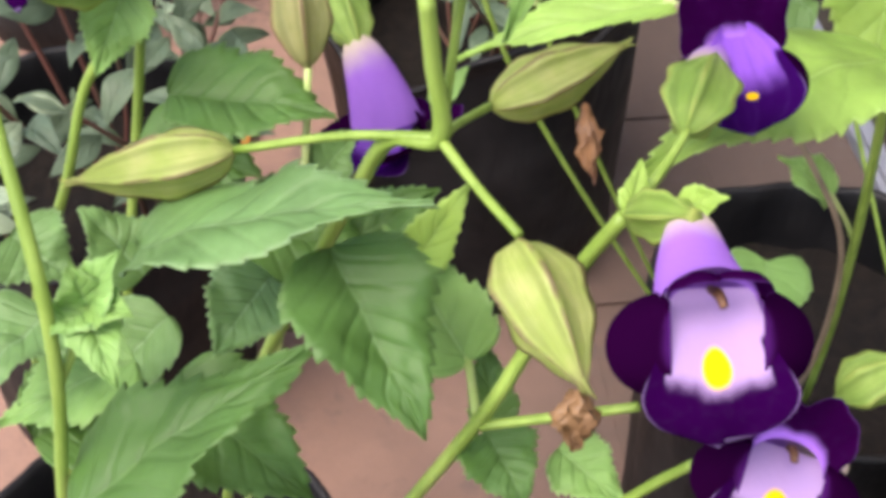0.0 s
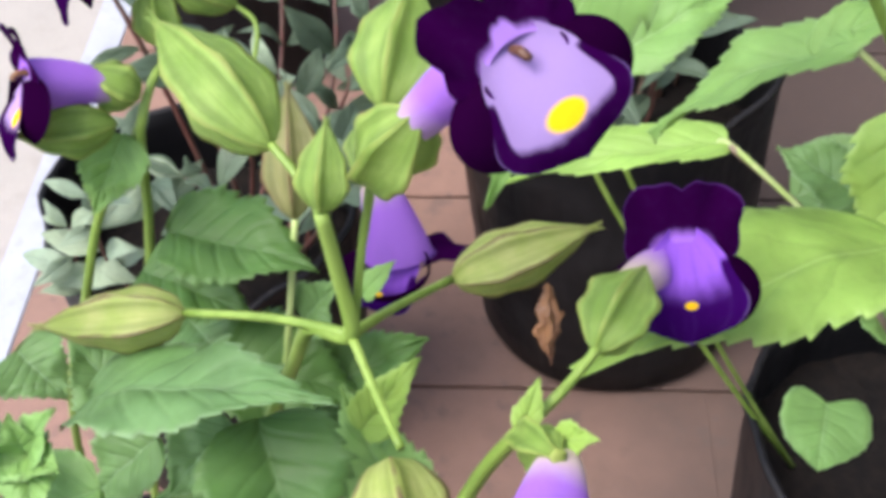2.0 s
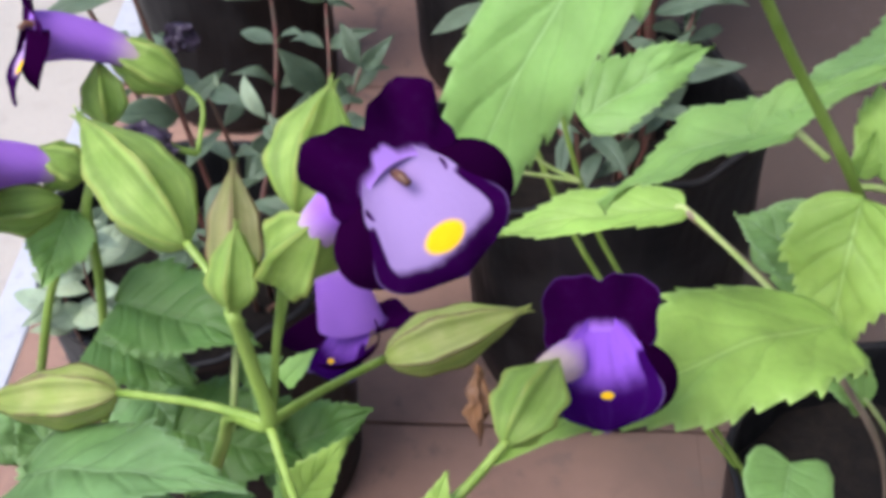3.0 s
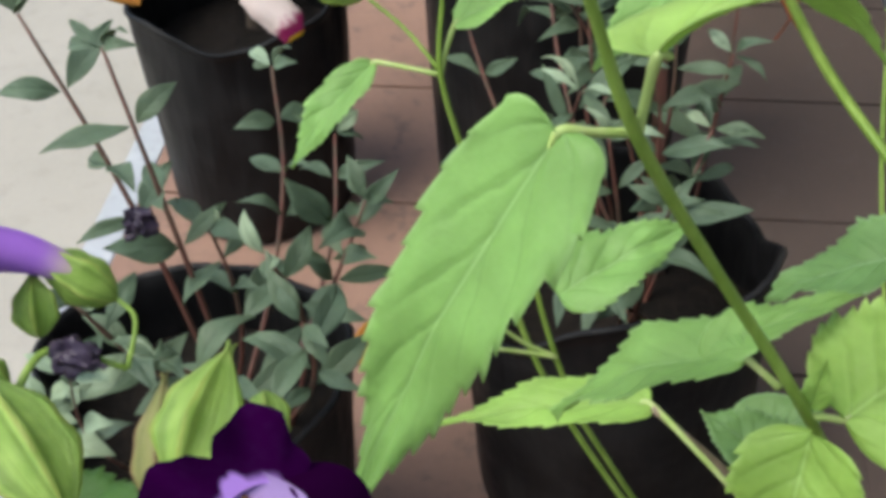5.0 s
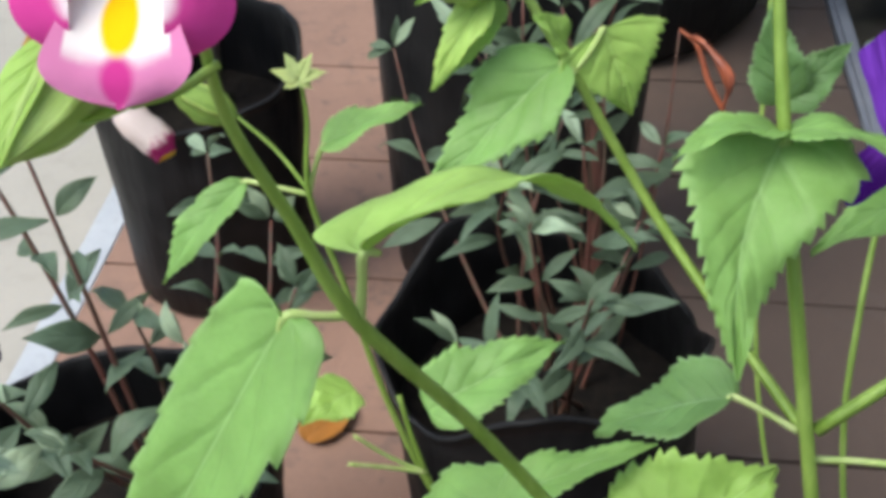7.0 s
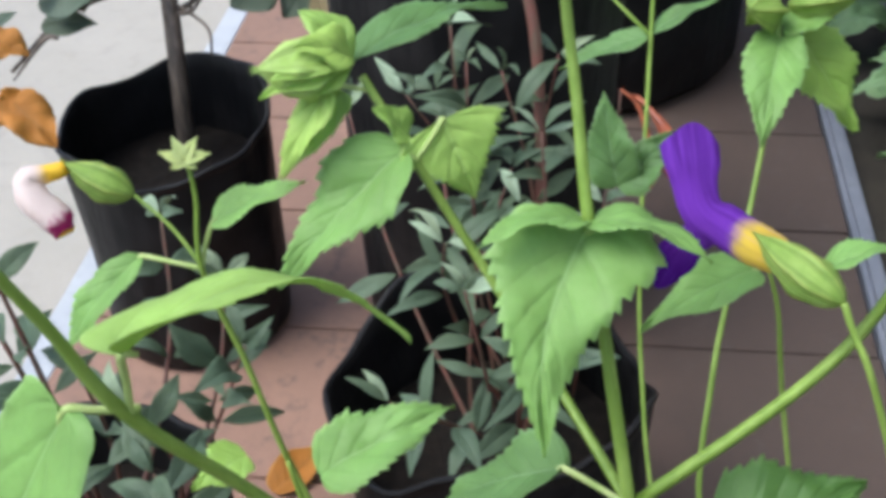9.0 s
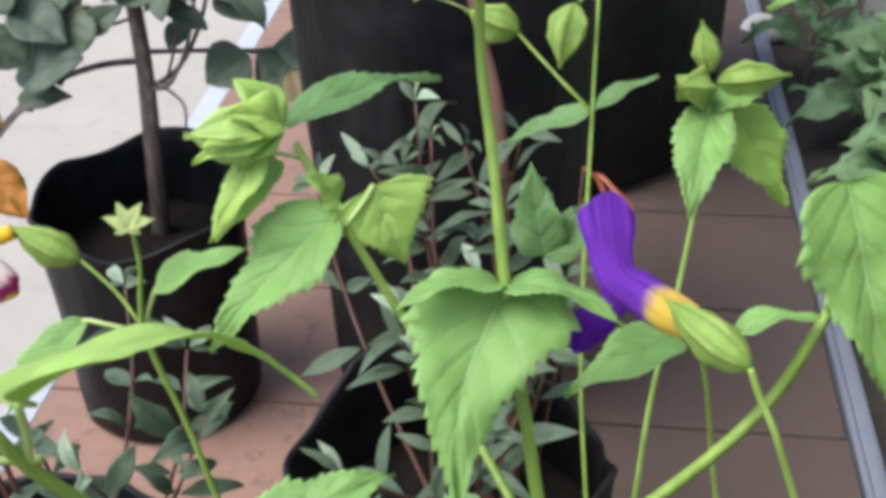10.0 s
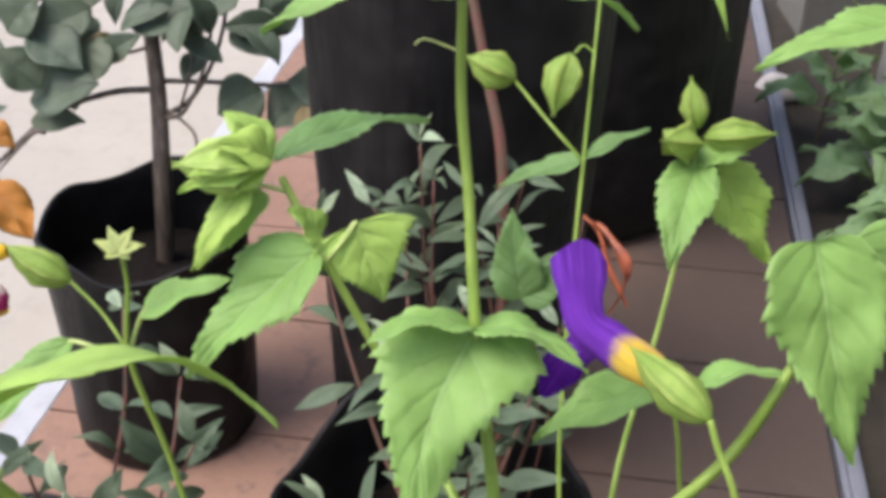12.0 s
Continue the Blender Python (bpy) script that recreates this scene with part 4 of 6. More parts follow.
leaf(violet, (-0.0051, -0.1218, 0.2408), (-0.0009, -0.1382, 0.2345), (-0.03, -0.42, 0.91), 0.0170, LEAF_DARK)
leaf(violet, (0.0112, -0.1235, 0.2302), (0.0214, -0.1383, 0.2268), (-0.03, -0.42, 0.91), 0.0150, LEAF)
leaf(violet, (-0.0009, -0.1173, 0.2324), (0.0005, -0.1005, 0.2444), (-0.03, -0.42, 0.91), 0.0110, LEAF_DARK)
leaf(violet, (-0.0755, -0.1080, 0.2856), (-0.0684, -0.1062, 0.2969), (-0.09, -0.25, 0.97), 0.0100, LEAF, teeth=8)
leaf(violet, (-0.0755, -0.1080, 0.2856), (-0.0820, -0.1139, 0.2869), (-0.09, -0.25, 0.97), 0.0100, LEAF, teeth=8)
leaf(violet, (-0.0755, -0.1080, 0.2856), (-0.0729, -0.1235, 0.2811), (-0.09, -0.25, 0.97), 0.0100, LEAF, teeth=8)
leaf(violet, (-0.0755, -0.1080, 0.2856), (-0.0680, -0.1149, 0.2897), (-0.09, -0.25, 0.97), 0.0100, LEAF, teeth=8)
leaf(violet, (-0.0755, -0.1080, 0.2856), (-0.0767, -0.1058, 0.2952), (-0.09, -0.25, 0.97), 0.0100, LEAF, teeth=8)
leaf(violet, (-0.0145, -0.0957, 0.2653), (-0.0012, -0.0924, 0.2832), (0.19, -0.35, 0.92), 0.0110, LEAF_YELLOW, teeth=8)
stem(violet, [(-0.0990, 0.0000, -0.1200, 2.00), (-0.0983, -0.0609, 0.0388, 1.90), (-0.0937, -0.1115, 0.1984, 1.80), (-0.0897, -0.1162, 0.2375, 1.80), (-0.0839, -0.1137, 0.2706, 1.80), (-0.0819, -0.1087, 0.2927, 1.80), (-0.0832, -0.0936, 0.3119, 1.70), (-0.0849, -0.0780, 0.3248, 1.60)])
stem(violet, [(-0.0836, -0.1136, 0.2721, 1.2), (-0.0787, -0.1105, 0.2799, 1.1), (-0.0755, -0.1080, 0.2856, 1.0)])
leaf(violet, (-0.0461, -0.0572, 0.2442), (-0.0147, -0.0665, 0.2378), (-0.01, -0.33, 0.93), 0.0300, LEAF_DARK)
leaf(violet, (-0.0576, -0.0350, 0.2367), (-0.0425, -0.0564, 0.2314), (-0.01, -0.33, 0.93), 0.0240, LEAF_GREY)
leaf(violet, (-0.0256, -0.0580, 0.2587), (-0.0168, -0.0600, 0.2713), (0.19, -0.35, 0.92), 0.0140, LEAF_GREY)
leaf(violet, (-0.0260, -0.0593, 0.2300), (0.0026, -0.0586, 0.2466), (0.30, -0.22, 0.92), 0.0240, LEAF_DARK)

pink = thing("wishbone_flower_plant", (0.2620, 0.0750, -0.1150), "tall bright green wishbone flower plant with pink flowers", "flower plant", "wishbone flower plants")
stem(pink, [(0.2595, 0.0710, -0.1200, 2.40), (0.2087, 0.0234, 0.0494, 2.20), (0.1523, -0.0192, 0.2173, 2.00), (0.1240, -0.0299, 0.2810, 2.00), (0.0952, -0.0340, 0.3326, 1.80), (0.0725, -0.0495, 0.3791, 1.75), (0.0631, -0.0530, 0.4056, 1.45), (0.0563, -0.0571, 0.4269, 1.25), (0.0552, -0.0640, 0.4471, 1.10), (0.0523, -0.0676, 0.4552, 1.20)])
leaf(pink, (0.0596, -0.0471, 0.3797), (0.0175, -0.0541, 0.2850), (-0.25, -0.43, 0.86), 0.0305, LEAF, bow=0.1, fold=0.1, petiole=(0.0728, -0.0439, 0.3762), teeth=13, wide=0.24, cord=0.42, taper=1.7, lobes=0.06)
leaf(pink, (0.0741, -0.0509, 0.3962), (0.1259, -0.0239, 0.3727), (-0.02, 0.48, 0.87), 0.0235, LEAF_LIME, bow=0.42, fold=0.12, petiole=(0.0725, -0.0492, 0.3795), teeth=9, wide=0.2, cord=0.36, taper=1.2, lobes=0.13, wave=0.04, jag=0.6)
leaf(pink, (0.1086, -0.0218, 0.2941), (0.0679, -0.0056, 0.2553), (-0.12, 0.06, 0.96), 0.0260, LEAF, bow=0.2, petiole=(0.1174, -0.0258, 0.2869))
leaf(pink, (0.1023, 0.0283, 0.2208), (0.0347, 0.0420, 0.1979), (0.03, 0.01, 0.99), 0.0220, LEAF_YELLOW, bow=0.1, petiole=(0.1277, -0.0004, 0.2059))
leaf(pink, (0.1005, -0.0184, 0.2902), (0.1387, -0.0099, 0.3010), (0.03, 0.12, 0.96), 0.0150, LEAF, bow=0.1)
leaf(pink, (0.1214, -0.0394, 0.2864), (0.1138, -0.0567, 0.2477), (-0.20, -0.23, 0.96), 0.0300, LEAF_YELLOW)
leaf(pink, (0.1330, -0.0300, 0.2790), (0.1680, -0.0150, 0.2960), (-0.05, -0.45, 0.89), 0.0400, LEAF_YELLOW, petiole=(0.1240, -0.0299, 0.2810), cord=0.42, wide=0.36, lobes=0.1)
leaf(pink, (0.1242, -0.0299, 0.2840), (0.1267, -0.0267, 0.2967), (-0.01, -0.51, 0.86), 0.0080, LEAF_YELLOW, teeth=5)
leaf(pink, (0.1375, 0.0068, 0.2144), (0.1174, 0.0257, 0.2199), (0.01, -0.30, 0.94), 0.0240, LEAF_GREY)
leaf(pink, (0.1121, -0.0622, 0.2680), (0.0250, -0.1058, 0.2919), (-0.13, -0.10, 1.00), 0.0360, LEAF_YELLOW, bow=0.12, fold=0.05, teeth=15)
leaf(pink, (0.1293, 0.0315, 0.1897), (0.1591, 0.0336, 0.2076), (0.00, -0.22, 0.96), 0.0260, LEAF_GREY, jag=0.15, wide=0.5, cord=0.6, taper=2.2, wave=0.03, lobes=0.0)
leaf(pink, (0.1369, 0.0115, 0.1852), (0.1544, 0.0169, 0.2053), (0.00, -0.22, 0.96), 0.0260, LEAF)
stem(pink, [(0.1024, 0.0262, 0.2212, 1.20), (0.1306, 0.0153, 0.1951, 1.40), (0.1591, 0.0062, 0.1543, 1.60), (0.1857, 0.0078, 0.1018, 1.60), (0.2215, 0.0370, -0.0078, 1.70), (0.2520, 0.0750, -0.1200, 1.80)], STEM_BROWN)
calyx(pink, (0.0440, -0.0626, 0.4450), (0.0310, -0.0799, 0.4356), 0.0100, CALYX_PLAIN, fat=0.5, sharp=0.8, ribs=0.15, teeth=False)
leaf(pink, (0.0463, -0.0689, 0.4374), (0.0338, -0.0715, 0.4382), (-0.01, -0.35, 0.92), 0.0070, LEAF_YELLOW, teeth=6, jag=0.0, wave=0.01, wide=0.5, cord=0.8, fold=0.3, lobes=0.0)
leaf(pink, (0.0376, -0.0654, 0.4475), (0.0312, -0.0808, 0.4360), (-0.43, -0.62, 0.64), 0.0075, LEAF_YELLOW, teeth=6, jag=0.0, wave=0.01, wide=0.45, cord=0.8, fold=0.35, lobes=0.0)
calyx(pink, (0.0440, -0.0681, 0.4414), (0.0357, -0.0667, 0.4458), 0.0100, CALYX_PLAIN, fat=0.5, ribs=0.12)
flower(pink, (0.0446, -0.0671, 0.4474), (0.0497, -0.0763, 0.4602), (0.01, -0.83, 0.54), (0.03, 0.55, 0.84), 0.0118, kit='pink', seed=31, lower=1.38, spread=1.12, bulge=0.14, raise_side=0.34)
stem(pink, [(0.0569, -0.0616, 0.4390, 1.0), (0.0517, -0.0664, 0.4376, 0.8), (0.0465, -0.0706, 0.4384, 0.8)])
leaf(pink, (0.1449, -0.0012, 0.1188), (0.1340, -0.0259, 0.1154), (0.01, -0.12, 0.99), 0.0310, LEAF, cord=0.5, wide=0.4, taper=2.4, teeth=7, lobes=0.3, wave=0.03, fold=0.1, jag=0.35)
leaf(pink, (0.1744, 0.0117, 0.1331), (0.1561, 0.0254, 0.1446), (0.01, -0.12, 0.99), 0.0220, LEAF, petiole=(0.1914, 0.0088, 0.1042))

slender = thing("wishbone_flower_plant", (0.2050, 0.1250, -0.1150), "slender wishbone flower plant with a wilted white flower", "flower plant", "wishbone flower plants")
stem(slender, [(0.2155, 0.1180, -0.1200, 1.80), (0.1529, 0.1191, -0.0102, 1.70), (0.0950, 0.1232, 0.1011, 1.60), (0.0698, 0.1306, 0.1668, 1.60), (0.0547, 0.1406, 0.2234, 1.50), (0.0444, 0.1419, 0.2680, 1.40), (0.0458, 0.1465, 0.2969, 1.10), (0.0443, 0.1483, 0.3149, 0.90)])
stem(slender, [(0.0444, 0.1427, 0.2692, 1.0), (0.0329, 0.1532, 0.2802, 0.8), (0.0192, 0.1622, 0.2891, 0.8)])
calyx(slender, (0.0196, 0.1618, 0.2886), (-0.0058, 0.1675, 0.3011), 0.0128, CALYX)
leaf(slender, (0.0443, 0.1469, 0.3129), (0.0539, 0.1480, 0.3147), (-0.00, -0.64, 0.83), 0.0050, STAR, teeth=4)
leaf(slender, (0.0443, 0.1469, 0.3129), (0.0487, 0.1448, 0.3101), (-0.00, -0.64, 0.83), 0.0050, STAR, teeth=4)
leaf(slender, (0.0443, 0.1469, 0.3129), (0.0392, 0.1451, 0.3103), (-0.00, -0.64, 0.83), 0.0050, STAR, teeth=4)
leaf(slender, (0.0443, 0.1469, 0.3129), (0.0348, 0.1487, 0.3152), (-0.00, -0.64, 0.83), 0.0050, STAR, teeth=4)
leaf(slender, (0.0443, 0.1469, 0.3129), (0.0398, 0.1519, 0.3198), (-0.00, -0.64, 0.83), 0.0050, STAR, teeth=4)
leaf(slender, (0.0443, 0.1469, 0.3129), (0.0493, 0.1516, 0.3196), (-0.00, -0.64, 0.83), 0.0050, STAR, teeth=4)
leaf(slender, (0.0214, 0.1476, 0.2711), (-0.0089, 0.1282, 0.2405), (-0.36, -0.53, 0.75), 0.0165, LEAF, petiole=(0.0437, 0.1422, 0.2684), wide=0.4, cord=0.7, fold=0.3, bow=0.2)
leaf(slender, (0.0500, 0.1476, 0.2848), (0.0851, 0.1512, 0.2991), (0.02, -0.09, 0.99), 0.0170, LEAF, petiole=(0.0444, 0.1421, 0.2684))
stem(slender, [(0.2155, 0.1180, -0.1200, 1.60), (0.1549, 0.1006, 0.0069, 1.50), (0.0974, 0.0880, 0.1348, 1.40), (0.0857, 0.0885, 0.1664, 1.40), (0.0779, 0.0919, 0.1934, 1.30), (0.0736, 0.0954, 0.2129, 1.20)])
leaf(slender, (0.0837, 0.1019, 0.1977), (0.1360, 0.1209, 0.2112), (0.10, -0.23, 0.97), 0.0300, LEAF, bow=0.15)
stem(slender, [(0.0821, 0.0882, 0.1799, 0.9), (0.0695, 0.0883, 0.1888, 0.9), (0.0572, 0.0870, 0.2024, 0.8)], STEM_PALE)
stem(slender, [(0.0821, 0.0882, 0.1799, 0.9), (0.0694, 0.0859, 0.1860, 0.9), (0.0549, 0.0807, 0.1948, 0.8)], STEM_PALE)
leaf(slender, (0.0578, 0.1011, 0.2111), (0.0387, 0.0874, 0.2088), (0.01, -0.23, 0.96), 0.0200, LEAF_YELLOW)

blue = thing("wishbone_flower_plant", (0.2850, -0.1000, -0.1150), "branched wishbone flower plant with a deep violet flower", "flower plant", "wishbone flower plants")
stem(blue, [(0.2630, -0.0880, -0.1200, 2.80), (0.2254, -0.0516, 0.0595, 2.70), (0.1895, -0.0112, 0.2382, 2.60), (0.1811, 0.0031, 0.2867, 2.60), (0.1753, 0.0178, 0.3265, 2.50), (0.1703, 0.0300, 0.3619, 2.30), (0.1678, 0.0438, 0.3914, 2.00), (0.1651, 0.0526, 0.4175, 1.90), (0.1645, 0.0501, 0.4464, 1.70)])
stem(blue, [(0.1804, 0.0040, 0.2879, 2.0), (0.1667, 0.0370, 0.2963, 1.8), (0.1492, 0.0653, 0.3146, 1.8), (0.1271, 0.0793, 0.3508, 1.7), (0.1124, 0.0944, 0.3717, 1.6)])
leaf(blue, (0.1695, 0.0292, 0.3607), (0.1566, -0.0077, 0.3191), (-0.00, -0.63, 0.76), 0.0410, LEAF, bow=0.12, fold=0.16, wide=0.15, cord=0.4, teeth=14, lobes=0.12, taper=0.86, bend=-0.10, wave=0.05)
leaf(blue, (0.1693, 0.0288, 0.3636), (0.1414, 0.0187, 0.3643), (0.02, 0.20, 0.96), 0.0130, LEAF, bow=0.3, fold=0.1)
leaf(blue, (0.1700, 0.0288, 0.3636), (0.1984, 0.0148, 0.3601), (0.02, 0.20, 0.96), 0.0150, LEAF, bow=0.3, fold=0.1)
leaf(blue, (0.1860, 0.0800, 0.3393), (0.1820, 0.0919, 0.3645), (-0.30, -0.55, 0.77), 0.0160, LEAF_GREY)
leaf(blue, (0.1860, 0.0800, 0.3393), (0.2039, 0.0849, 0.3551), (0.21, -0.41, 0.90), 0.0150, LEAF_GREY)
leaf(blue, (0.1240, 0.0817, 0.3541), (0.0845, 0.0659, 0.3173), (-0.09, -0.40, 0.90), 0.0270, LEAF, bow=0.15, taper=1.1, petiole=(0.1272, 0.0789, 0.3520))
leaf(blue, (0.1350, 0.0862, 0.3610), (0.1440, 0.0798, 0.3370), (-0.10, -0.35, 0.93), 0.0330, LEAF_LIME, fold=0.04, wide=0.22, cord=0.4, taper=1.0, wave=0.02, lobes=0.0, hook=0.1, petiole=(0.1272, 0.0794, 0.3526))
leaf(blue, (0.1109, 0.0973, 0.3757), (0.1571, 0.1298, 0.3740), (0.02, -0.02, 1.00), 0.0170, LEAF_GREY, bow=0.2)
leaf(blue, (0.1066, 0.0922, 0.3684), (0.0889, 0.0763, 0.3492), (0.01, -0.40, 0.90), 0.0130, LEAF_YELLOW)
leaf(blue, (0.1249, 0.0841, 0.3575), (0.1158, 0.0830, 0.3678), (0.01, -0.30, 0.95), 0.0120, LEAF_YELLOW)
calyx(blue, (0.1096, 0.0900, 0.3783), (0.0839, 0.0820, 0.3817), 0.0150, CALYX_PLAIN, name='flower_bud', ribs=0.35, fat=0.55, sharp=0.7)
leaf(blue, (0.1105, 0.0906, 0.3792), (0.0963, 0.0951, 0.3930), (-0.01, -0.54, 0.83), 0.0130, LEAF_LIME, teeth=6, wide=0.45, jag=0.4, cord=0.8, fold=0.3, bow=0.25, lobes=0.0)
leaf(blue, (0.1105, 0.0906, 0.3792), (0.0841, 0.0801, 0.3733), (-0.01, -0.54, 0.83), 0.0120, LEAF_LIME, teeth=6, wide=0.45, jag=0.4, cord=0.8, fold=0.3, bow=0.25, lobes=0.0)
leaf(blue, (0.1105, 0.0906, 0.3792), (0.0875, 0.0773, 0.3801), (-0.01, -0.54, 0.83), 0.0110, LEAF_LIME, teeth=6, wide=0.45, jag=0.4, cord=0.8, fold=0.3, bow=0.25, lobes=0.0)
leaf(blue, (0.1105, 0.0906, 0.3792), (0.0953, 0.0824, 0.3883), (-0.01, -0.54, 0.83), 0.0140, LEAF_LIME, teeth=6, wide=0.45, jag=0.4, cord=0.8, fold=0.3, bow=0.25, lobes=0.0)
leaf(blue, (0.1105, 0.0906, 0.3792), (0.0966, 0.0825, 0.3701), (-0.01, -0.54, 0.83), 0.0100, LEAF_LIME, teeth=6, wide=0.45, jag=0.4, cord=0.8, fold=0.3, bow=0.25, lobes=0.0)
leaf(blue, (0.1033, 0.0866, 0.3729), (0.0879, 0.0728, 0.3511), (-0.21, -0.59, 0.74), 0.0110, LEAF_LIME, teeth=9)
stem(blue, [(0.1139, 0.0920, 0.3683, 0.9), (0.1061, 0.0896, 0.3717, 0.9), (0.1016, 0.0866, 0.3726, 0.9)], STEM_PALE)
stem(blue, [(0.1834, 0.0039, 0.2879, 2.2), (0.2173, 0.0080, 0.3165, 2.0), (0.2365, 0.0108, 0.3382, 1.9), (0.2479, 0.0149, 0.3599, 1.7), (0.2691, 0.0439, 0.3720, 1.5), (0.2904, 0.0630, 0.3848, 1.4)])
leaf(blue, (0.2538, 0.0308, 0.3909), (0.2660, 0.0069, 0.3387), (-0.11, -0.69, 0.69), 0.0310, LEAF, wide=0.28, cord=0.42, teeth=13, taper=1.1)
leaf(blue, (0.2702, 0.0486, 0.3798), (0.2982, 0.0402, 0.3462), (0.29, -0.69, 0.71), 0.0300, LEAF, cord=0.42)
leaf(blue, (0.2251, 0.0127, 0.3579), (0.2455, 0.0105, 0.3643), (-0.04, 0.22, 0.97), 0.0120, LEAF, bow=0.2)
stem(blue, [(0.2780, -0.0860, -0.1200, 1.40), (0.2699, -0.0533, 0.0682, 1.35), (0.2549, -0.0216, 0.2553, 1.30), (0.2457, -0.0144, 0.3023, 1.30), (0.2335, -0.0091, 0.3407, 1.20), (0.2287, -0.0037, 0.3518, 1.20), (0.2265, 0.0000, 0.3581, 1.20)])
calyx(blue, (0.2268, -0.0001, 0.3578), (0.2091, 0.0212, 0.3642), 0.0102, CALYX, fat=0.4, teeth=False)
side_flower(blue, [(0.2152, 0.0164, 0.3603, 9.5), (0.2098, 0.0200, 0.3620, 11.0), (0.2043, 0.0258, 0.3634, 11.0), (0.1995, 0.0315, 0.3647, 11.0), (0.1981, 0.0379, 0.3689, 11.6), (0.1977, 0.0423, 0.3739, 14.4), (0.1976, 0.0472, 0.3795, 15.5)], [(0.2024, 0.0305, 0.3596, 8.0), (0.1971, 0.0320, 0.3543, 9.0), (0.1930, 0.0317, 0.3482, 11.5), (0.1895, 0.0289, 0.3420, 9.0)], (0.08, -0.84, 0.54))
leaf(blue, (0.2236, 0.0568, 0.3244), (0.1887, 0.0448, 0.3135), (-0.03, -0.18, 0.98), 0.0180, LEAF, bow=0.15, jag=0.4, petiole=(0.2286, 0.0693, 0.3259))
leaf(blue, (0.2060, -0.0020, 0.2800), (0.2460, 0.0060, 0.2880), (-0.02, -0.30, 0.95), 0.0300, LEAF_DARK, petiole=(0.1834, 0.0039, 0.2770))
leaf(blue, (0.1642, 0.0135, 0.2916), (0.1309, 0.0290, 0.2621), (0.02, -0.12, 0.98), 0.0260, LEAF_GREY, petiole=(0.1789, 0.0041, 0.2879))
stem(blue, [(0.2870, -0.0700, -0.1200, 1.20), (0.2491, 0.0161, 0.0129, 1.20), (0.2173, 0.1017, 0.1467, 1.20), (0.2111, 0.1388, 0.2073, 1.20), (0.2123, 0.1691, 0.2588, 1.20), (0.2181, 0.2075, 0.3220, 1.10), (0.2208, 0.2247, 0.3532, 1.00), (0.2235, 0.2409, 0.3807, 1.00)])
stem(blue, [(0.2181, 0.2075, 0.3220, 0.9), (0.2049, 0.2186, 0.3329, 0.8), (0.1910, 0.2415, 0.3419, 0.7)])
calyx(blue, (0.1915, 0.2427, 0.3420), (0.1703, 0.2465, 0.3502), 0.0140, CALYX, name='flower_bud')
stem(blue, [(0.1722, 0.2463, 0.3499, 0.5), (0.1625, 0.2486, 0.3536, 0.4), (0.1525, 0.2501, 0.3561, 0.4), (0.1488, 0.2488, 0.3540, 0.5)], STAR)
stem(blue, [(0.2216, 0.2288, 0.3601, 0.7), (0.2170, 0.2302, 0.3625, 0.7), (0.2137, 0.2287, 0.3598, 0.7)])
calyx(blue, (0.2121, 0.2286, 0.3597), (0.2055, 0.2162, 0.3385), 0.0140, CALYX, name='flower_bud')
leaf(blue, (0.2187, 0.2082, 0.3232), (0.2435, 0.2089, 0.3365), (-0.03, -0.11, 0.99), 0.0100, LEAF_GREY)
leaf(blue, (0.2165, 0.2075, 0.3220), (0.1832, 0.2099, 0.3080), (-0.03, -0.25, 0.96), 0.0110, LEAF_GREY)
stem(blue, [(0.2810, -0.0780, -0.1200, 1.30), (0.2415, -0.0248, 0.0492, 1.30), (0.2147, 0.0369, 0.2125, 1.30), (0.2191, 0.0707, 0.2692, 1.30), (0.2348, 0.1068, 0.3108, 1.20), (0.2450, 0.1340, 0.3375, 1.20), (0.2497, 0.1521, 0.3603, 1.10)])
calyx(blue, (0.2496, 0.1536, 0.3628), (0.2461, 0.1588, 0.3795), 0.0085, CALYX, name='flower_bud')
calyx(blue, (0.2488, 0.1511, 0.3585), (0.2353, 0.1389, 0.3653), 0.0125, CALYX, name='flower_bud')
calyx(blue, (0.2516, 0.1521, 0.3603), (0.2751, 0.1493, 0.3637), 0.0110, CALYX, name='flower_bud')
leaf(blue, (0.2500, 0.1476, 0.3526), (0.2354, 0.1084, 0.3334), (-0.22, -0.65, 0.72), 0.0200, LEAF, wide=0.4)
leaf(blue, (0.2499, 0.1486, 0.3543), (0.2666, 0.1457, 0.3575), (-0.03, -0.38, 0.92), 0.0120, LEAF)
leaf(blue, (0.2574, 0.1520, 0.3485), (0.2793, 0.1436, 0.3147), (0.28, -0.62, 0.73), 0.0260, LEAF_YELLOW)
leaf(blue, (0.3215, 0.1688, 0.3972), (0.2684, 0.1603, 0.3823), (-0.03, -0.25, 0.96), 0.0180, LEAF, bow=0.15)
stem(blue, [(0.2930, -0.0800, -0.1200, 1.10), (0.2696, -0.0050, 0.0591, 1.10), (0.2456, 0.0633, 0.2399, 1.10), (0.2414, 0.0711, 0.2700, 1.10), (0.2376, 0.0747, 0.2958, 1.00), (0.2296, 0.0774, 0.3201, 0.90)])
leaf(blue, (0.1645, 0.0501, 0.4464), (0.1174, 0.0404, 0.4384), (-0.01, -0.12, 0.99), 0.0220, LEAF, bow=0.3)
leaf(blue, (0.1645, 0.0508, 0.4476), (0.2076, 0.0503, 0.4378), (-0.01, -0.12, 0.99), 0.0200, LEAF, bow=0.3)
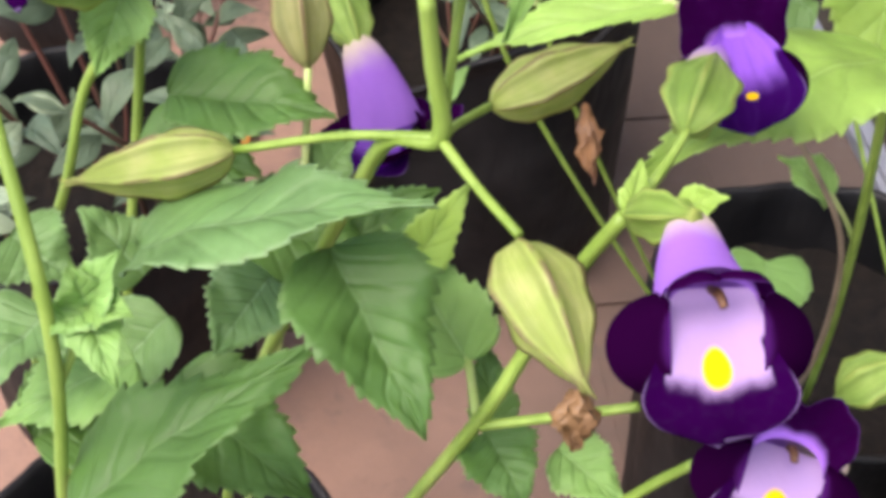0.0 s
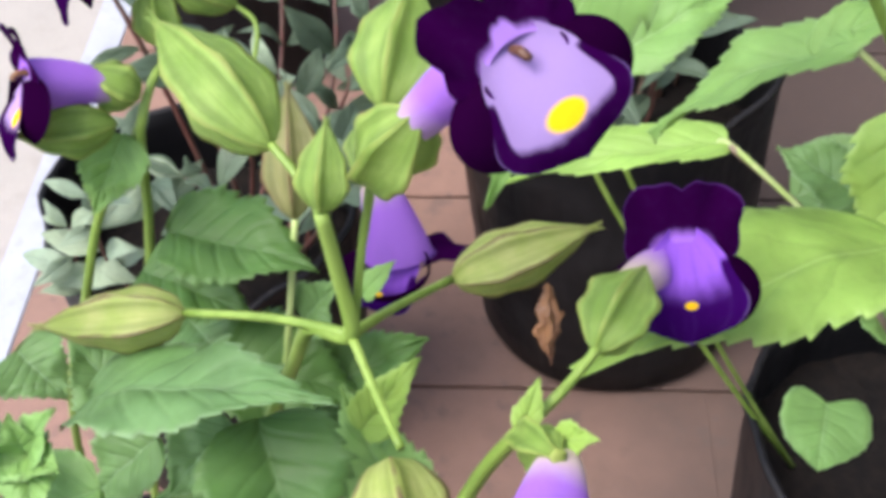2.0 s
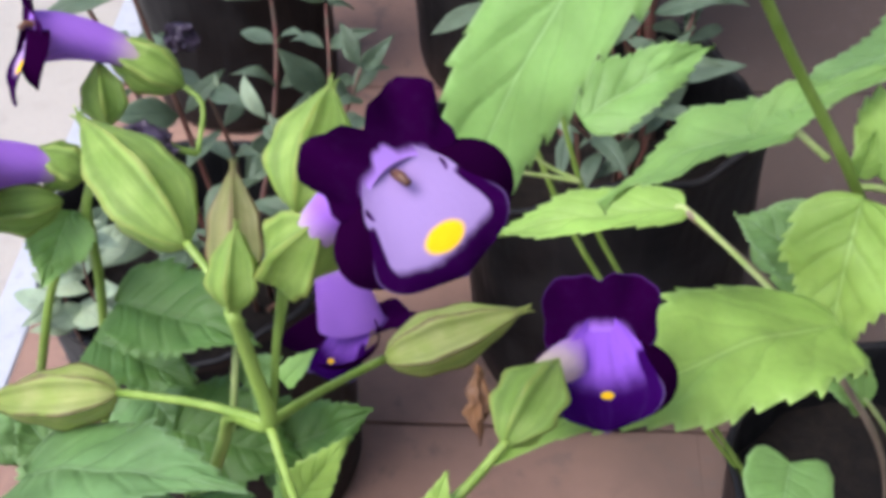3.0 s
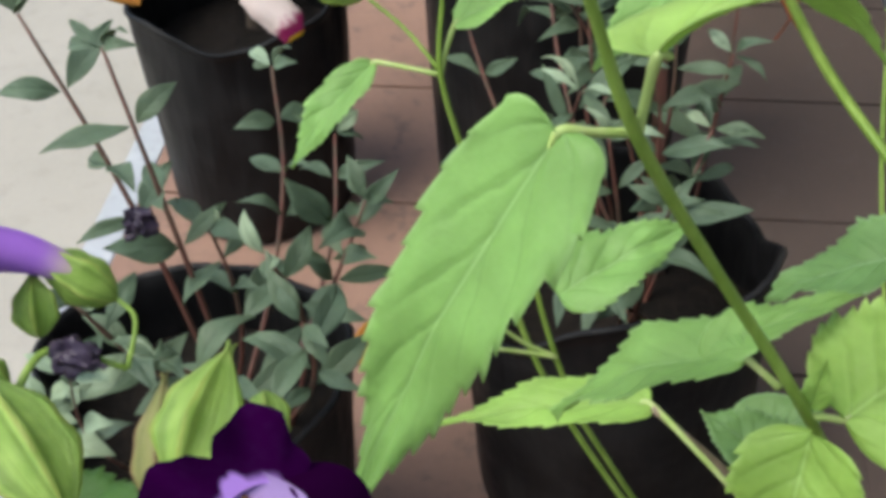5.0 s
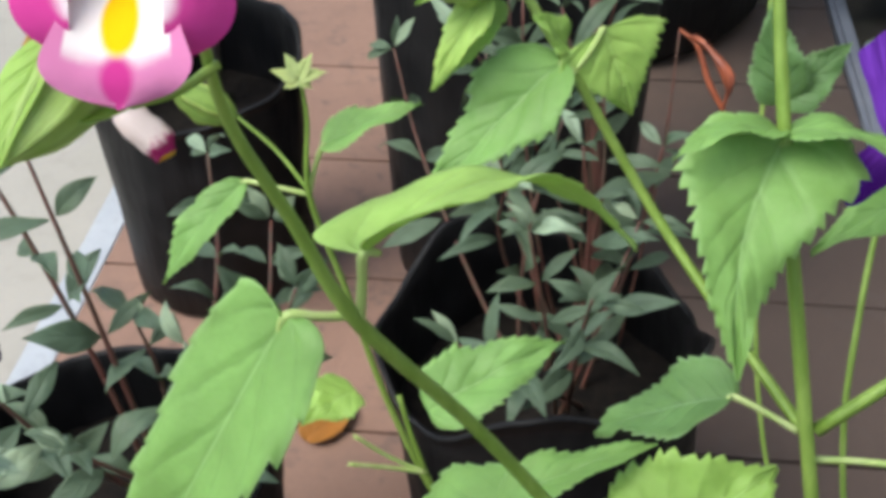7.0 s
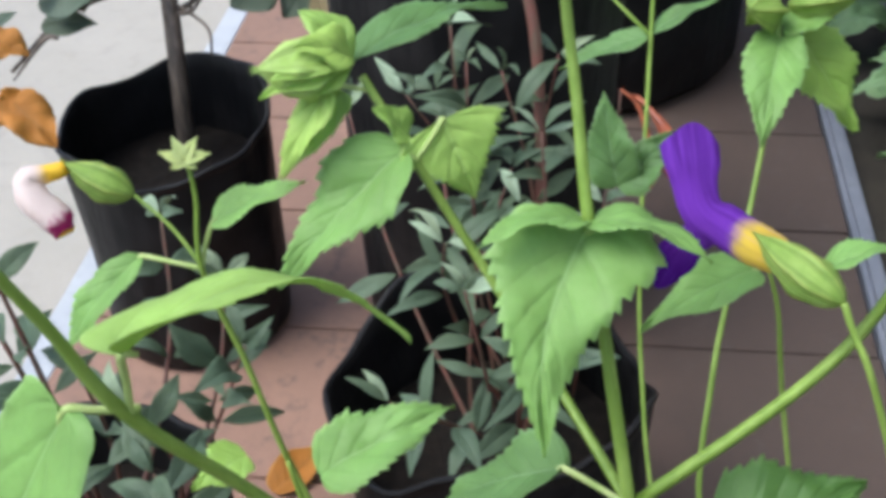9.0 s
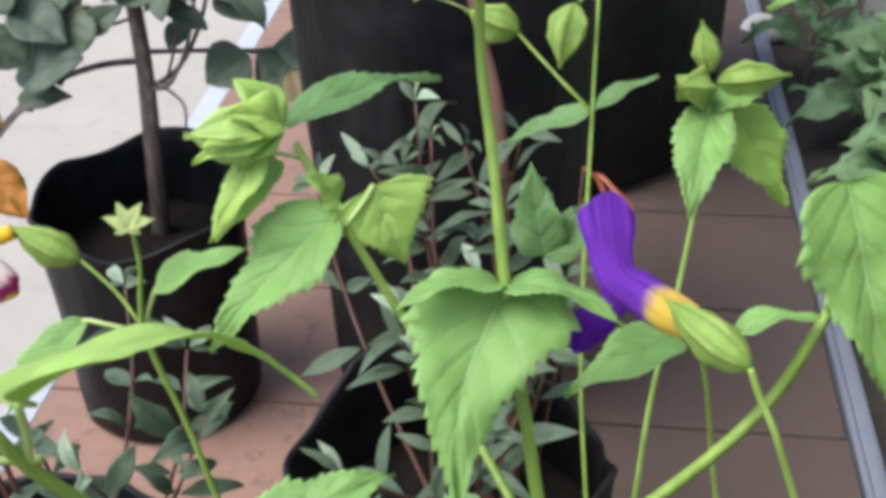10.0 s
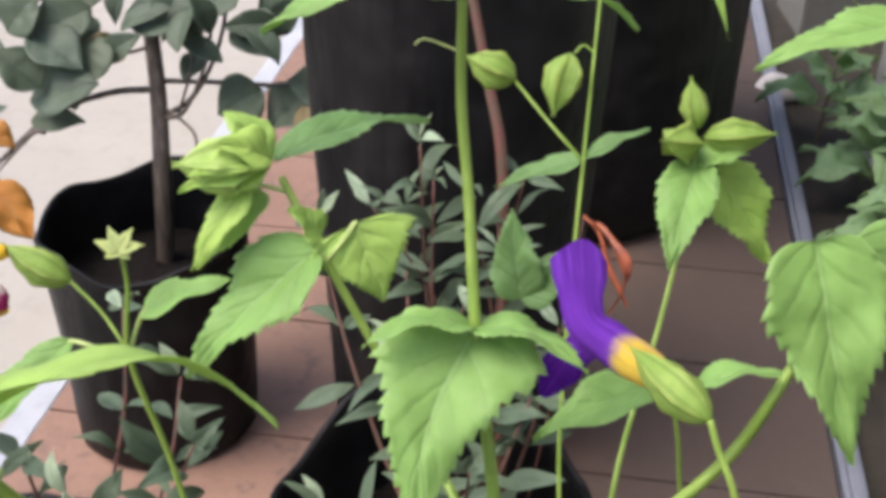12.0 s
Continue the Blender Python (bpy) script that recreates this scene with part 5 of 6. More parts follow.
withered(slender, (-0.0049, 0.1663, 0.2994), (-0.0179, 0.1625, 0.2973), (-0.0050, 0.1506, 0.2809))

shrub_left = thing("shrub", (-0.0850, 0.3300, -0.1300), "dusty green shrub with reddish stems in a grow bag", "shrub", "dusty shrubs")
shrub(shrub_left, (-0.0850, 0.3300, -0.1350), [(-0.1825, 0.3868, 0.1605), (-0.1240, 0.3287, 0.1715), (-0.0592, 0.4776, 0.0614), (-0.0208, 0.4661, 0.0121), (-0.0899, 0.3374, 0.0433), (-0.1535, 0.2666, 0.0501), (-0.0538, 0.3053, 0.0439), (-0.0000, 0.3982, 0.0068), (-0.1030, 0.2285, 0.0441), (-0.0315, 0.2540, 0.0398)], LEAF_SHRUB, size=0.046, gap=0.085, slim=0.34, seed=1, radius=2.6, start=0.55)

shrub_mid = thing("shrub", (0.1650, 0.4000, -0.1350), "dusty green shrub with reddish stems in a crumpled grow bag", "shrub", "dusty shrubs")
shrub(shrub_mid, (0.1800, 0.4150, -0.1400), [(0.1342, 0.5936, 0.0841), (0.0670, 0.5995, 0.0685), (0.1864, 0.5035, 0.0708), (0.2466, 0.4638, 0.0630), (0.2251, 0.4148, 0.0393), (0.1471, 0.3572, 0.0783), (0.1017, 0.2737, 0.0678), (0.1870, 0.4286, 0.0900), (0.1826, 0.3305, 0.0470)], LEAF_SHRUB, size=0.047, gap=0.085, slim=0.27, seed=2, radius=2.4)

shrub_back = thing("shrub", (0.1900, 0.4700, -0.1350), "tall dusty green shrub before the large grow bags", "shrub", "dusty shrubs")
shrub(shrub_back, (0.1900, 0.4700, -0.1400), [(0.1467, 0.5469, 0.1608), (0.1791, 0.4991, 0.1503), (0.1140, 0.5205, 0.1232), (0.2032, 0.4650, 0.1218), (0.2210, 0.5343, 0.1423), (0.1568, 0.5334, 0.1402), (0.1360, 0.3995, 0.0830)], LEAF_SHRUB, size=0.05, gap=0.12, slim=0.22, seed=3, radius=2.2, start=0.66)

shrub_border = thing("shrub", (-0.1600, 0.3000, -0.1400), "low pale dusty shrub among the reddish stems", "shrub", "dusty shrubs")
shrub(shrub_border, (-0.1600, 0.3000, -0.1450), [(-0.1750, 0.2450, 0.0000), (-0.1560, 0.2350, 0.0300)], LEAF_PALE, seed=4, size=0.036, slim=0.42, start=0.6)

bush = thing("bush", (-0.1250, 0.8350, -0.1300), "dark leaved woody bush with a grey trunk", "bush")
stem(bush, [(-0.1200, 0.8380, -0.1450, 13.00), (-0.1114, 0.8295, -0.0267, 12.03), (-0.1146, 0.8633, 0.0553, 11.04), (-0.1245, 0.8990, 0.1400, 10.04), (-0.1277, 0.9283, 0.2140, 8.43)], BARK, name="trunk")
stem(bush, [(-0.1147, 0.8648, 0.0577, 4.34), (-0.1582, 0.8513, 0.0587, 3.97), (-0.2082, 0.8295, 0.0456, 3.35), (-0.2427, 0.7611, 0.0269, 2.36)], BARK)
stem(bush, [(-0.1133, 0.8690, 0.0649, 3.35), (-0.0536, 0.8799, 0.0596, 2.98), (0.0120, 0.8895, 0.0522, 2.48), (0.1127, 0.9124, 0.0433, 1.98)], BARK)
stem(bush, [(-0.1109, 0.8508, 0.0340, 3.72), (-0.0812, 0.8610, 0.0516, 3.22), (-0.0558, 0.8721, 0.0952, 2.85), (-0.0436, 0.8881, 0.1469, 2.36), (-0.0387, 0.8980, 0.1881, 1.98)], BARK)
stem(bush, [(-0.0894, 0.8828, 0.1130, 2.73), (-0.0800, 0.8663, 0.0849, 2.36), (-0.0945, 0.8524, 0.0368, 1.98)], BARK)
stem(bush, [(-0.1142, 0.8577, 0.0458, 2.23), (-0.0775, 0.8329, 0.0285, 1.74), (-0.0738, 0.8191, 0.0051, 1.36)], BARK)
leaf(bush, (-0.1705, 0.8690, 0.1374), (-0.2231, 0.8417, 0.1152), (0.48, -0.57, 0.82), 0.0502, LEAF_BUSH, wide=0.48, taper=1.9, cord=0.85, teeth=9, fold=0.22, jag=0.1, wave=0.035)
leaf(bush, (-0.1698, 0.8581, 0.1189), (-0.1783, 0.8171, 0.0738), (-0.02, -0.57, 0.80), 0.0603, LEAF_BUSH, wide=0.48, taper=1.9, cord=0.85, teeth=9, fold=0.22, jag=0.1, wave=0.035)
leaf(bush, (-0.2244, 0.8456, 0.1215), (-0.1698, 0.8167, 0.0976), (0.18, -0.57, 0.81), 0.0502, LEAF_BUSH, wide=0.48, taper=1.9, cord=0.85, teeth=9, fold=0.22, jag=0.1, wave=0.035)
leaf(bush, (-0.2221, 0.8132, 0.0668), (-0.1551, 0.8100, 0.0863), (-0.02, -0.57, 0.80), 0.0569, LEAF_BUSH, wide=0.48, taper=1.9, cord=0.85, teeth=9, fold=0.22, jag=0.1, wave=0.035)
leaf(bush, (-0.2078, 0.8074, 0.0813), (-0.2470, 0.8132, 0.1152), (0.48, -0.57, 0.82), 0.0502, LEAF_BUSH, wide=0.48, taper=1.9, cord=0.85, teeth=9, fold=0.22, jag=0.1, wave=0.035)
leaf(bush, (-0.2455, 0.8452, 0.1208), (-0.2141, 0.8518, 0.1565), (0.18, -0.57, 0.81), 0.0502, LEAF_BUSH, wide=0.48, taper=1.9, cord=0.85, teeth=9, fold=0.22, jag=0.1, wave=0.035)
leaf(bush, (-0.1414, 0.8786, 0.1296), (-0.0657, 0.8642, 0.1305), (-0.32, -0.58, 0.79), 0.0569, LEAF_BUSH, wide=0.48, taper=1.9, cord=0.85, teeth=9, fold=0.22, jag=0.1, wave=0.035)
leaf(bush, (-0.1038, 0.8818, 0.1355), (-0.0640, 0.8558, 0.1162), (-0.52, -0.58, 0.78), 0.0502, LEAF_BUSH, wide=0.48, taper=1.9, cord=0.85, teeth=9, fold=0.22, jag=0.1, wave=0.035)
leaf(bush, (-0.0830, 0.8931, 0.1549), (-0.1076, 0.8587, 0.1207), (0.48, -0.57, 0.82), 0.0502, LEAF_BUSH, wide=0.48, taper=1.9, cord=0.85, teeth=9, fold=0.22, jag=0.1, wave=0.035)
leaf(bush, (0.0336, 0.9160, 0.1461), (0.1101, 0.8865, 0.1213), (-0.22, -0.57, 0.79), 0.0603, LEAF_BUSH, wide=0.48, taper=1.9, cord=0.85, teeth=9, fold=0.22, jag=0.1, wave=0.035)
leaf(bush, (0.0512, 0.9023, 0.1229), (0.0878, 0.9059, 0.1539), (-0.02, -0.57, 0.80), 0.0569, LEAF_BUSH, wide=0.48, taper=1.9, cord=0.85, teeth=9, fold=0.22, jag=0.1, wave=0.035)
leaf(bush, (0.0786, 0.9060, 0.1052), (0.1412, 0.8647, 0.0603), (0.48, -0.57, 0.82), 0.0603, LEAF_BUSH, wide=0.48, taper=1.9, cord=0.85, teeth=9, fold=0.22, jag=0.1, wave=0.035)
leaf(bush, (0.0131, 0.8932, 0.1073), (-0.0162, 0.9000, 0.1429), (0.18, -0.57, 0.81), 0.0536, LEAF_BUSH, wide=0.48, taper=1.9, cord=0.85, teeth=9, fold=0.22, jag=0.1, wave=0.035)
leaf(bush, (-0.0143, 0.8762, 0.0538), (-0.0563, 0.8529, 0.0382), (0.18, -0.57, 0.81), 0.0569, LEAF_BUSH, wide=0.48, taper=1.9, cord=0.85, teeth=9, fold=0.22, jag=0.1, wave=0.035)
leaf(bush, (0.0347, 0.8884, 0.0505), (-0.0078, 0.8574, 0.0217), (-0.02, -0.57, 0.80), 0.0569, LEAF_BUSH, wide=0.48, taper=1.9, cord=0.85, teeth=9, fold=0.22, jag=0.1, wave=0.035)
leaf(bush, (0.0687, 0.8860, 0.0469), (0.0088, 0.8814, 0.0627), (-0.32, -0.58, 0.79), 0.0569, LEAF_BUSH, wide=0.48, taper=1.9, cord=0.85, teeth=9, fold=0.22, jag=0.1, wave=0.035)
leaf(bush, (-0.0299, 0.8920, 0.1291), (-0.0046, 0.8582, 0.0965), (-0.32, -0.58, 0.79), 0.0502, LEAF_BUSH, wide=0.48, taper=1.9, cord=0.85, teeth=9, fold=0.22, jag=0.1, wave=0.035)
leaf(bush, (-0.0398, 0.8964, 0.1611), (-0.0650, 0.8621, 0.1267), (-0.22, -0.57, 0.79), 0.0536, LEAF_BUSH, wide=0.48, taper=1.9, cord=0.85, teeth=9, fold=0.22, jag=0.1, wave=0.035)
leaf(bush, (-0.2032, 0.8767, 0.1502), (-0.2361, 0.8750, 0.1712), (0.18, -0.57, 0.81), 0.0569, LEAF_BUSH, wide=0.48, taper=1.9, cord=0.85, teeth=9, fold=0.22, jag=0.1, wave=0.035)
leaf(bush, (-0.1552, 0.8801, 0.1564), (-0.1889, 0.8822, 0.1839), (-0.02, -0.57, 0.80), 0.0569, LEAF_BUSH, wide=0.48, taper=1.9, cord=0.85, teeth=9, fold=0.22, jag=0.1, wave=0.035)
leaf(bush, (0.1132, 0.8952, 0.0630), (0.1637, 0.9190, 0.1282), (-0.52, -0.58, 0.78), 0.0603, LEAF_BUSH, wide=0.48, taper=1.9, cord=0.85, teeth=9, fold=0.22, jag=0.1, wave=0.035)
leaf(bush, (-0.2517, 0.8956, 0.1133), (-0.3006, 0.9310, 0.1313), (0.26, -0.32, 1.03), 0.0239, LEAF_BUSH, wide=0.48, taper=1.8, cord=0.85, teeth=7, fold=0.25, bow=0.2, jag=0.0, wave=0.03)
leaf(bush, (-0.2159, 0.9088, 0.1215), (-0.1608, 0.8993, 0.1425), (-0.04, -0.70, 0.38), 0.0296, LEAF_BUSH, wide=0.48, taper=1.8, cord=0.85, teeth=7, fold=0.25, bow=0.2, jag=0.0, wave=0.03)
leaf(bush, (-0.1787, 0.8463, 0.1061), (-0.1400, 0.8642, 0.0978), (0.32, -0.75, 0.31), 0.0325, LEAF_BROWN, wide=0.48, taper=1.8, cord=0.85, teeth=7, fold=0.25, bow=0.2, jag=0.0, wave=0.03)
leaf(bush, (-0.2347, 0.8177, 0.0985), (-0.2729, 0.8462, 0.1097), (-0.35, -0.72, 0.34), 0.0345, LEAF_BUSH, wide=0.48, taper=1.8, cord=0.85, teeth=7, fold=0.25, bow=0.2, jag=0.0, wave=0.03)
leaf(bush, (-0.2047, 0.8470, 0.0704), (-0.2205, 0.8315, 0.0269), (-0.38, -0.32, 1.03), 0.0312, LEAF_BUSH, wide=0.48, taper=1.8, cord=0.85, teeth=7, fold=0.25, bow=0.2, jag=0.0, wave=0.03)
leaf(bush, (-0.1587, 0.8470, 0.0954), (-0.1199, 0.8427, 0.1228), (-0.43, -0.81, 0.19), 0.0269, LEAF_BUSH, wide=0.48, taper=1.8, cord=0.85, teeth=7, fold=0.25, bow=0.2, jag=0.0, wave=0.03)
leaf(bush, (-0.2254, 0.8138, 0.0432), (-0.1705, 0.8064, 0.0482), (0.37, -0.57, 0.62), 0.0270, LEAF_BUSH, wide=0.48, taper=1.8, cord=0.85, teeth=7, fold=0.25, bow=0.2, jag=0.0, wave=0.03)
leaf(bush, (-0.1974, 0.8641, 0.0335), (-0.2032, 0.8579, 0.0718), (0.27, -0.37, 0.96), 0.0238, LEAF_BUSH, wide=0.48, taper=1.8, cord=0.85, teeth=7, fold=0.25, bow=0.2, jag=0.0, wave=0.03)
leaf(bush, (-0.2391, 0.8001, 0.0662), (-0.2620, 0.7635, 0.0502), (-0.41, -0.31, 1.04), 0.0258, LEAF_BUSH, wide=0.48, taper=1.8, cord=0.85, teeth=7, fold=0.25, bow=0.2, jag=0.0, wave=0.03)
leaf(bush, (-0.1433, 0.8596, 0.1194), (-0.0905, 0.8636, 0.1414), (0.01, -0.41, 0.88), 0.0248, LEAF_BUSH, wide=0.48, taper=1.8, cord=0.85, teeth=7, fold=0.25, bow=0.2, jag=0.0, wave=0.03)
leaf(bush, (-0.0838, 0.8274, 0.1117), (-0.0743, 0.8706, 0.1412), (-0.50, -0.66, 0.45), 0.0304, LEAF_BUSH, wide=0.48, taper=1.8, cord=0.85, teeth=7, fold=0.25, bow=0.2, jag=0.0, wave=0.03)
leaf(bush, (-0.0776, 0.8885, 0.1399), (-0.1054, 0.8589, 0.1088), (-0.22, -0.74, 0.31), 0.0244, LEAF_BROWN, wide=0.48, taper=1.8, cord=0.85, teeth=7, fold=0.25, bow=0.2, jag=0.0, wave=0.03)
leaf(bush, (-0.0548, 0.8452, 0.1228), (-0.0740, 0.8452, 0.1664), (0.56, -0.53, 0.68), 0.0281, LEAF_BUSH, wide=0.48, taper=1.8, cord=0.85, teeth=7, fold=0.25, bow=0.2, jag=0.0, wave=0.03)
leaf(bush, (-0.0470, 0.8517, 0.0923), (-0.0940, 0.8603, 0.1138), (-0.56, -0.34, 1.00), 0.0239, LEAF_BUSH, wide=0.48, taper=1.8, cord=0.85, teeth=7, fold=0.25, bow=0.2, jag=0.0, wave=0.03)
leaf(bush, (-0.0885, 0.8625, 0.0686), (-0.0715, 0.8990, 0.0869), (0.13, -0.40, 0.90), 0.0248, LEAF_BUSH, wide=0.48, taper=1.8, cord=0.85, teeth=7, fold=0.25, bow=0.2, jag=0.0, wave=0.03)
leaf(bush, (-0.0249, 0.8577, 0.1249), (0.0093, 0.8378, 0.0961), (0.57, -0.36, 0.98), 0.0345, LEAF_BUSH, wide=0.48, taper=1.8, cord=0.85, teeth=7, fold=0.25, bow=0.2, jag=0.0, wave=0.03)
leaf(bush, (0.0052, 0.8740, 0.1257), (-0.0472, 0.8610, 0.1250), (-0.12, -0.76, 0.28), 0.0278, LEAF_BUSH, wide=0.48, taper=1.8, cord=0.85, teeth=7, fold=0.25, bow=0.2, jag=0.0, wave=0.03)
leaf(bush, (0.0382, 0.8646, 0.1078), (0.0887, 0.8626, 0.1220), (-0.49, -0.70, 0.39), 0.0322, LEAF_BUSH, wide=0.48, taper=1.8, cord=0.85, teeth=7, fold=0.25, bow=0.2, jag=0.0, wave=0.03)
leaf(bush, (0.0641, 0.8781, 0.0919), (0.0279, 0.8694, 0.0573), (0.18, -0.41, 0.88), 0.0277, LEAF_BUSH, wide=0.48, taper=1.8, cord=0.85, teeth=7, fold=0.25, bow=0.2, jag=0.0, wave=0.03)
leaf(bush, (-0.1476, 0.9114, 0.1462), (-0.1586, 0.9006, 0.1081), (-0.28, -0.32, 1.03), 0.0308, LEAF_BUSH, wide=0.48, taper=1.8, cord=0.85, teeth=7, fold=0.25, bow=0.2, jag=0.0, wave=0.03)
leaf(bush, (-0.1805, 0.8791, 0.1667), (-0.1332, 0.8866, 0.1628), (-0.07, -0.39, 0.92), 0.0308, LEAF_BUSH, wide=0.48, taper=1.8, cord=0.85, teeth=7, fold=0.25, bow=0.2, jag=0.0, wave=0.03)
leaf(bush, (-0.2404, 0.9106, 0.1486), (-0.2763, 0.9078, 0.1120), (-0.21, -0.37, 0.94), 0.0332, LEAF_BUSH, wide=0.48, taper=1.8, cord=0.85, teeth=7, fold=0.25, bow=0.2, jag=0.0, wave=0.03)
leaf(bush, (-0.2616, 0.8891, 0.1436), (-0.2044, 0.8947, 0.1513), (-0.43, -0.38, 0.93), 0.0340, LEAF_BUSH, wide=0.48, taper=1.8, cord=0.85, teeth=7, fold=0.25, bow=0.2, jag=0.0, wave=0.03)
leaf(bush, (-0.1089, 0.9152, 0.1579), (-0.1267, 0.9196, 0.1969), (0.32, -0.51, 0.71), 0.0310, LEAF_BUSH, wide=0.48, taper=1.8, cord=0.85, teeth=7, fold=0.25, bow=0.2, jag=0.0, wave=0.03)
leaf(bush, (-0.0197, 0.9064, 0.1586), (-0.0627, 0.9326, 0.1805), (-0.57, -0.76, 0.28), 0.0285, LEAF_BUSH, wide=0.48, taper=1.8, cord=0.85, teeth=7, fold=0.25, bow=0.2, jag=0.0, wave=0.03)
leaf(bush, (0.0285, 0.8432, 0.0521), (0.0427, 0.8021, 0.0262), (-0.03, -0.71, 0.36), 0.0242, LEAF_BROWN, wide=0.48, taper=1.8, cord=0.85, teeth=7, fold=0.25, bow=0.2, jag=0.0, wave=0.03)
leaf(bush, (0.0630, 0.8276, 0.0894), (0.0485, 0.7899, 0.0717), (-0.05, -0.63, 0.51), 0.0304, LEAF_BUSH, wide=0.48, taper=1.8, cord=0.85, teeth=7, fold=0.25, bow=0.2, jag=0.0, wave=0.03)
leaf(bush, (0.1038, 0.8463, 0.1508), (0.1099, 0.8192, 0.1145), (-0.28, -0.62, 0.53), 0.0248, LEAF_BUSH, wide=0.48, taper=1.8, cord=0.85, teeth=7, fold=0.25, bow=0.2, jag=0.0, wave=0.03)
leaf(bush, (-0.1707, 0.8837, 0.1209), (-0.1932, 0.8527, 0.1071), (0.04, -0.65, 0.47), 0.0300, LEAF_BUSH, wide=0.48, taper=1.8, cord=0.85, teeth=7, fold=0.25, bow=0.2, jag=0.0, wave=0.03)
leaf(bush, (-0.2236, 0.8832, 0.0900), (-0.2063, 0.9078, 0.1199), (-0.16, -0.76, 0.28), 0.0303, LEAF_BUSH, wide=0.48, taper=1.8, cord=0.85, teeth=7, fold=0.25, bow=0.2, jag=0.0, wave=0.03)
leaf(bush, (-0.2248, 0.6848, 0.0443), (-0.1802, 0.6535, 0.0112), (0.18, -0.62, 0.72), 0.0397, LEAF_ORANGE, wide=0.45, taper=2.0, teeth=7, wave=0.14, jag=0.4, label='withered orange leaf')
leaf(bush, (-0.2360, 0.7149, 0.0852), (-0.2035, 0.7045, 0.0712), (0.20, -0.56, 0.76), 0.0298, LEAF_ORANGE, wide=0.45, taper=2.0, teeth=7, wave=0.14, jag=0.4, label='withered orange leaf')
leaf(bush, (-0.2092, 0.6867, 0.0463), (-0.2337, 0.6710, 0.0237), (0.20, -0.56, 0.76), 0.0298, LEAF_ORANGE, wide=0.45, taper=2.0, teeth=7, wave=0.14, jag=0.4, label='withered orange leaf')
stem(bush, [(-0.2335, 0.7351, 0.0319, 1.24), (-0.2044, 0.7523, 0.0613, 3.22), (-0.1917, 0.7530, 0.0625, 2.73)], BARK)
stem(bush, [(-0.1137, 0.8508, 0.0339, 2.98), (-0.0864, 0.8426, 0.0446, 2.73), (-0.0653, 0.8693, 0.0902, 2.48), (-0.0594, 0.8940, 0.1443, 1.98)], BARK)
stem(bush, [(-0.1122, 0.8690, 0.0649, 2.23), (-0.0201, 0.8796, 0.0594, 1.98), (0.0800, 0.8868, 0.0482, 1.49), (0.1716, 0.8816, 0.0159, 1.12)], BARK)
stem(bush, [(-0.1203, 0.8799, 0.0955, 2.48), (-0.1515, 0.8723, 0.0942, 1.98), (-0.1849, 0.8807, 0.1327, 1.49)], BARK)
stem(shrub_back, [(0.2651, 0.5306, 0.1144, 1.2), (0.2756, 0.5185, 0.1078, 2.0), (0.2826, 0.5046, 0.0883, 2.6), (0.2912, 0.4947, 0.0735, 2.2), (0.2964, 0.4893, 0.0643, 1.0)], RUST, name="dead_leaf", label="rolled rust orange dead leaf")
leaf(shrub_back, (0.2700, 0.5240, 0.1120), (0.2965, 0.4930, 0.0600), (0.55, -0.70, 0.30), 0.0095, RUST, name="dead_leaf", label="crumpled rust orange dead leaf", teeth=7, jag=0.3, wide=0.5, bow=0.5, fold=0.8, hook=0.4, wave=0.25)
stem(shrub_back, [(0.2300, 0.4700, -0.1350, 1.60), (0.2550, 0.5000, 0.0200, 1.36), (0.2651, 0.5306, 0.1144, 1.0)], STEM_RED)
stem(shrub_back, [(0.2150, 0.4600, -0.1400, 6.60), (0.2090, 0.4950, 0.0100, 6.20), (0.2054, 0.5329, 0.1473, 5.8), (0.1926, 0.5579, 0.2092, 5.2), (0.1766, 0.5861, 0.2765, 4.6), (0.1606, 0.6074, 0.3322, 4.0)], STEM_RED, name="trunk")

strap = thing("strap_leaf_plant", (0.2550, 1.3280, 0.1300), "pale green strap leaved plant in the large grow bag", "plant")
stem(strap, [(0.2550, 1.3278, 0.1182, 3.10), (0.3843, 1.2024, 0.2620, 2.48)], STEM_PALE)
leaf(strap, (0.3843, 1.2024, 0.2620), (0.4618, 0.9892, 0.0717), (-0.00, -0.64, 0.70), 0.0310, LEAF_YELLOW, teeth=8, jag=0.0, wide=0.4, taper=1.6, cord=1.0, bow=0.15, lobes=0.0)
stem(strap, [(0.2550, 1.3278, 0.1182, 3.10), (0.4235, 1.1834, 0.2284, 2.48)], STEM_PALE)
leaf(strap, (0.4235, 1.1834, 0.2284), (0.6016, 1.0084, 0.1063), (-0.00, -0.64, 0.70), 0.0248, LEAF_YELLOW, teeth=8, jag=0.0, wide=0.4, taper=1.6, cord=1.0, bow=0.15, lobes=0.0)
stem(strap, [(0.2550, 1.3278, 0.1182, 3.10), (0.3066, 1.1988, 0.2557, 2.48)], STEM_PALE)
leaf(strap, (0.3066, 1.1988, 0.2557), (0.3894, 1.0385, 0.1597), (-0.00, -0.64, 0.70), 0.0341, LEAF_YELLOW, teeth=8, jag=0.0, wide=0.4, taper=1.6, cord=1.0, bow=0.15, lobes=0.0)
stem(strap, [(0.2550, 1.3278, 0.1182, 3.10), (0.3581, 1.2148, 0.2844, 2.48)], STEM_PALE)
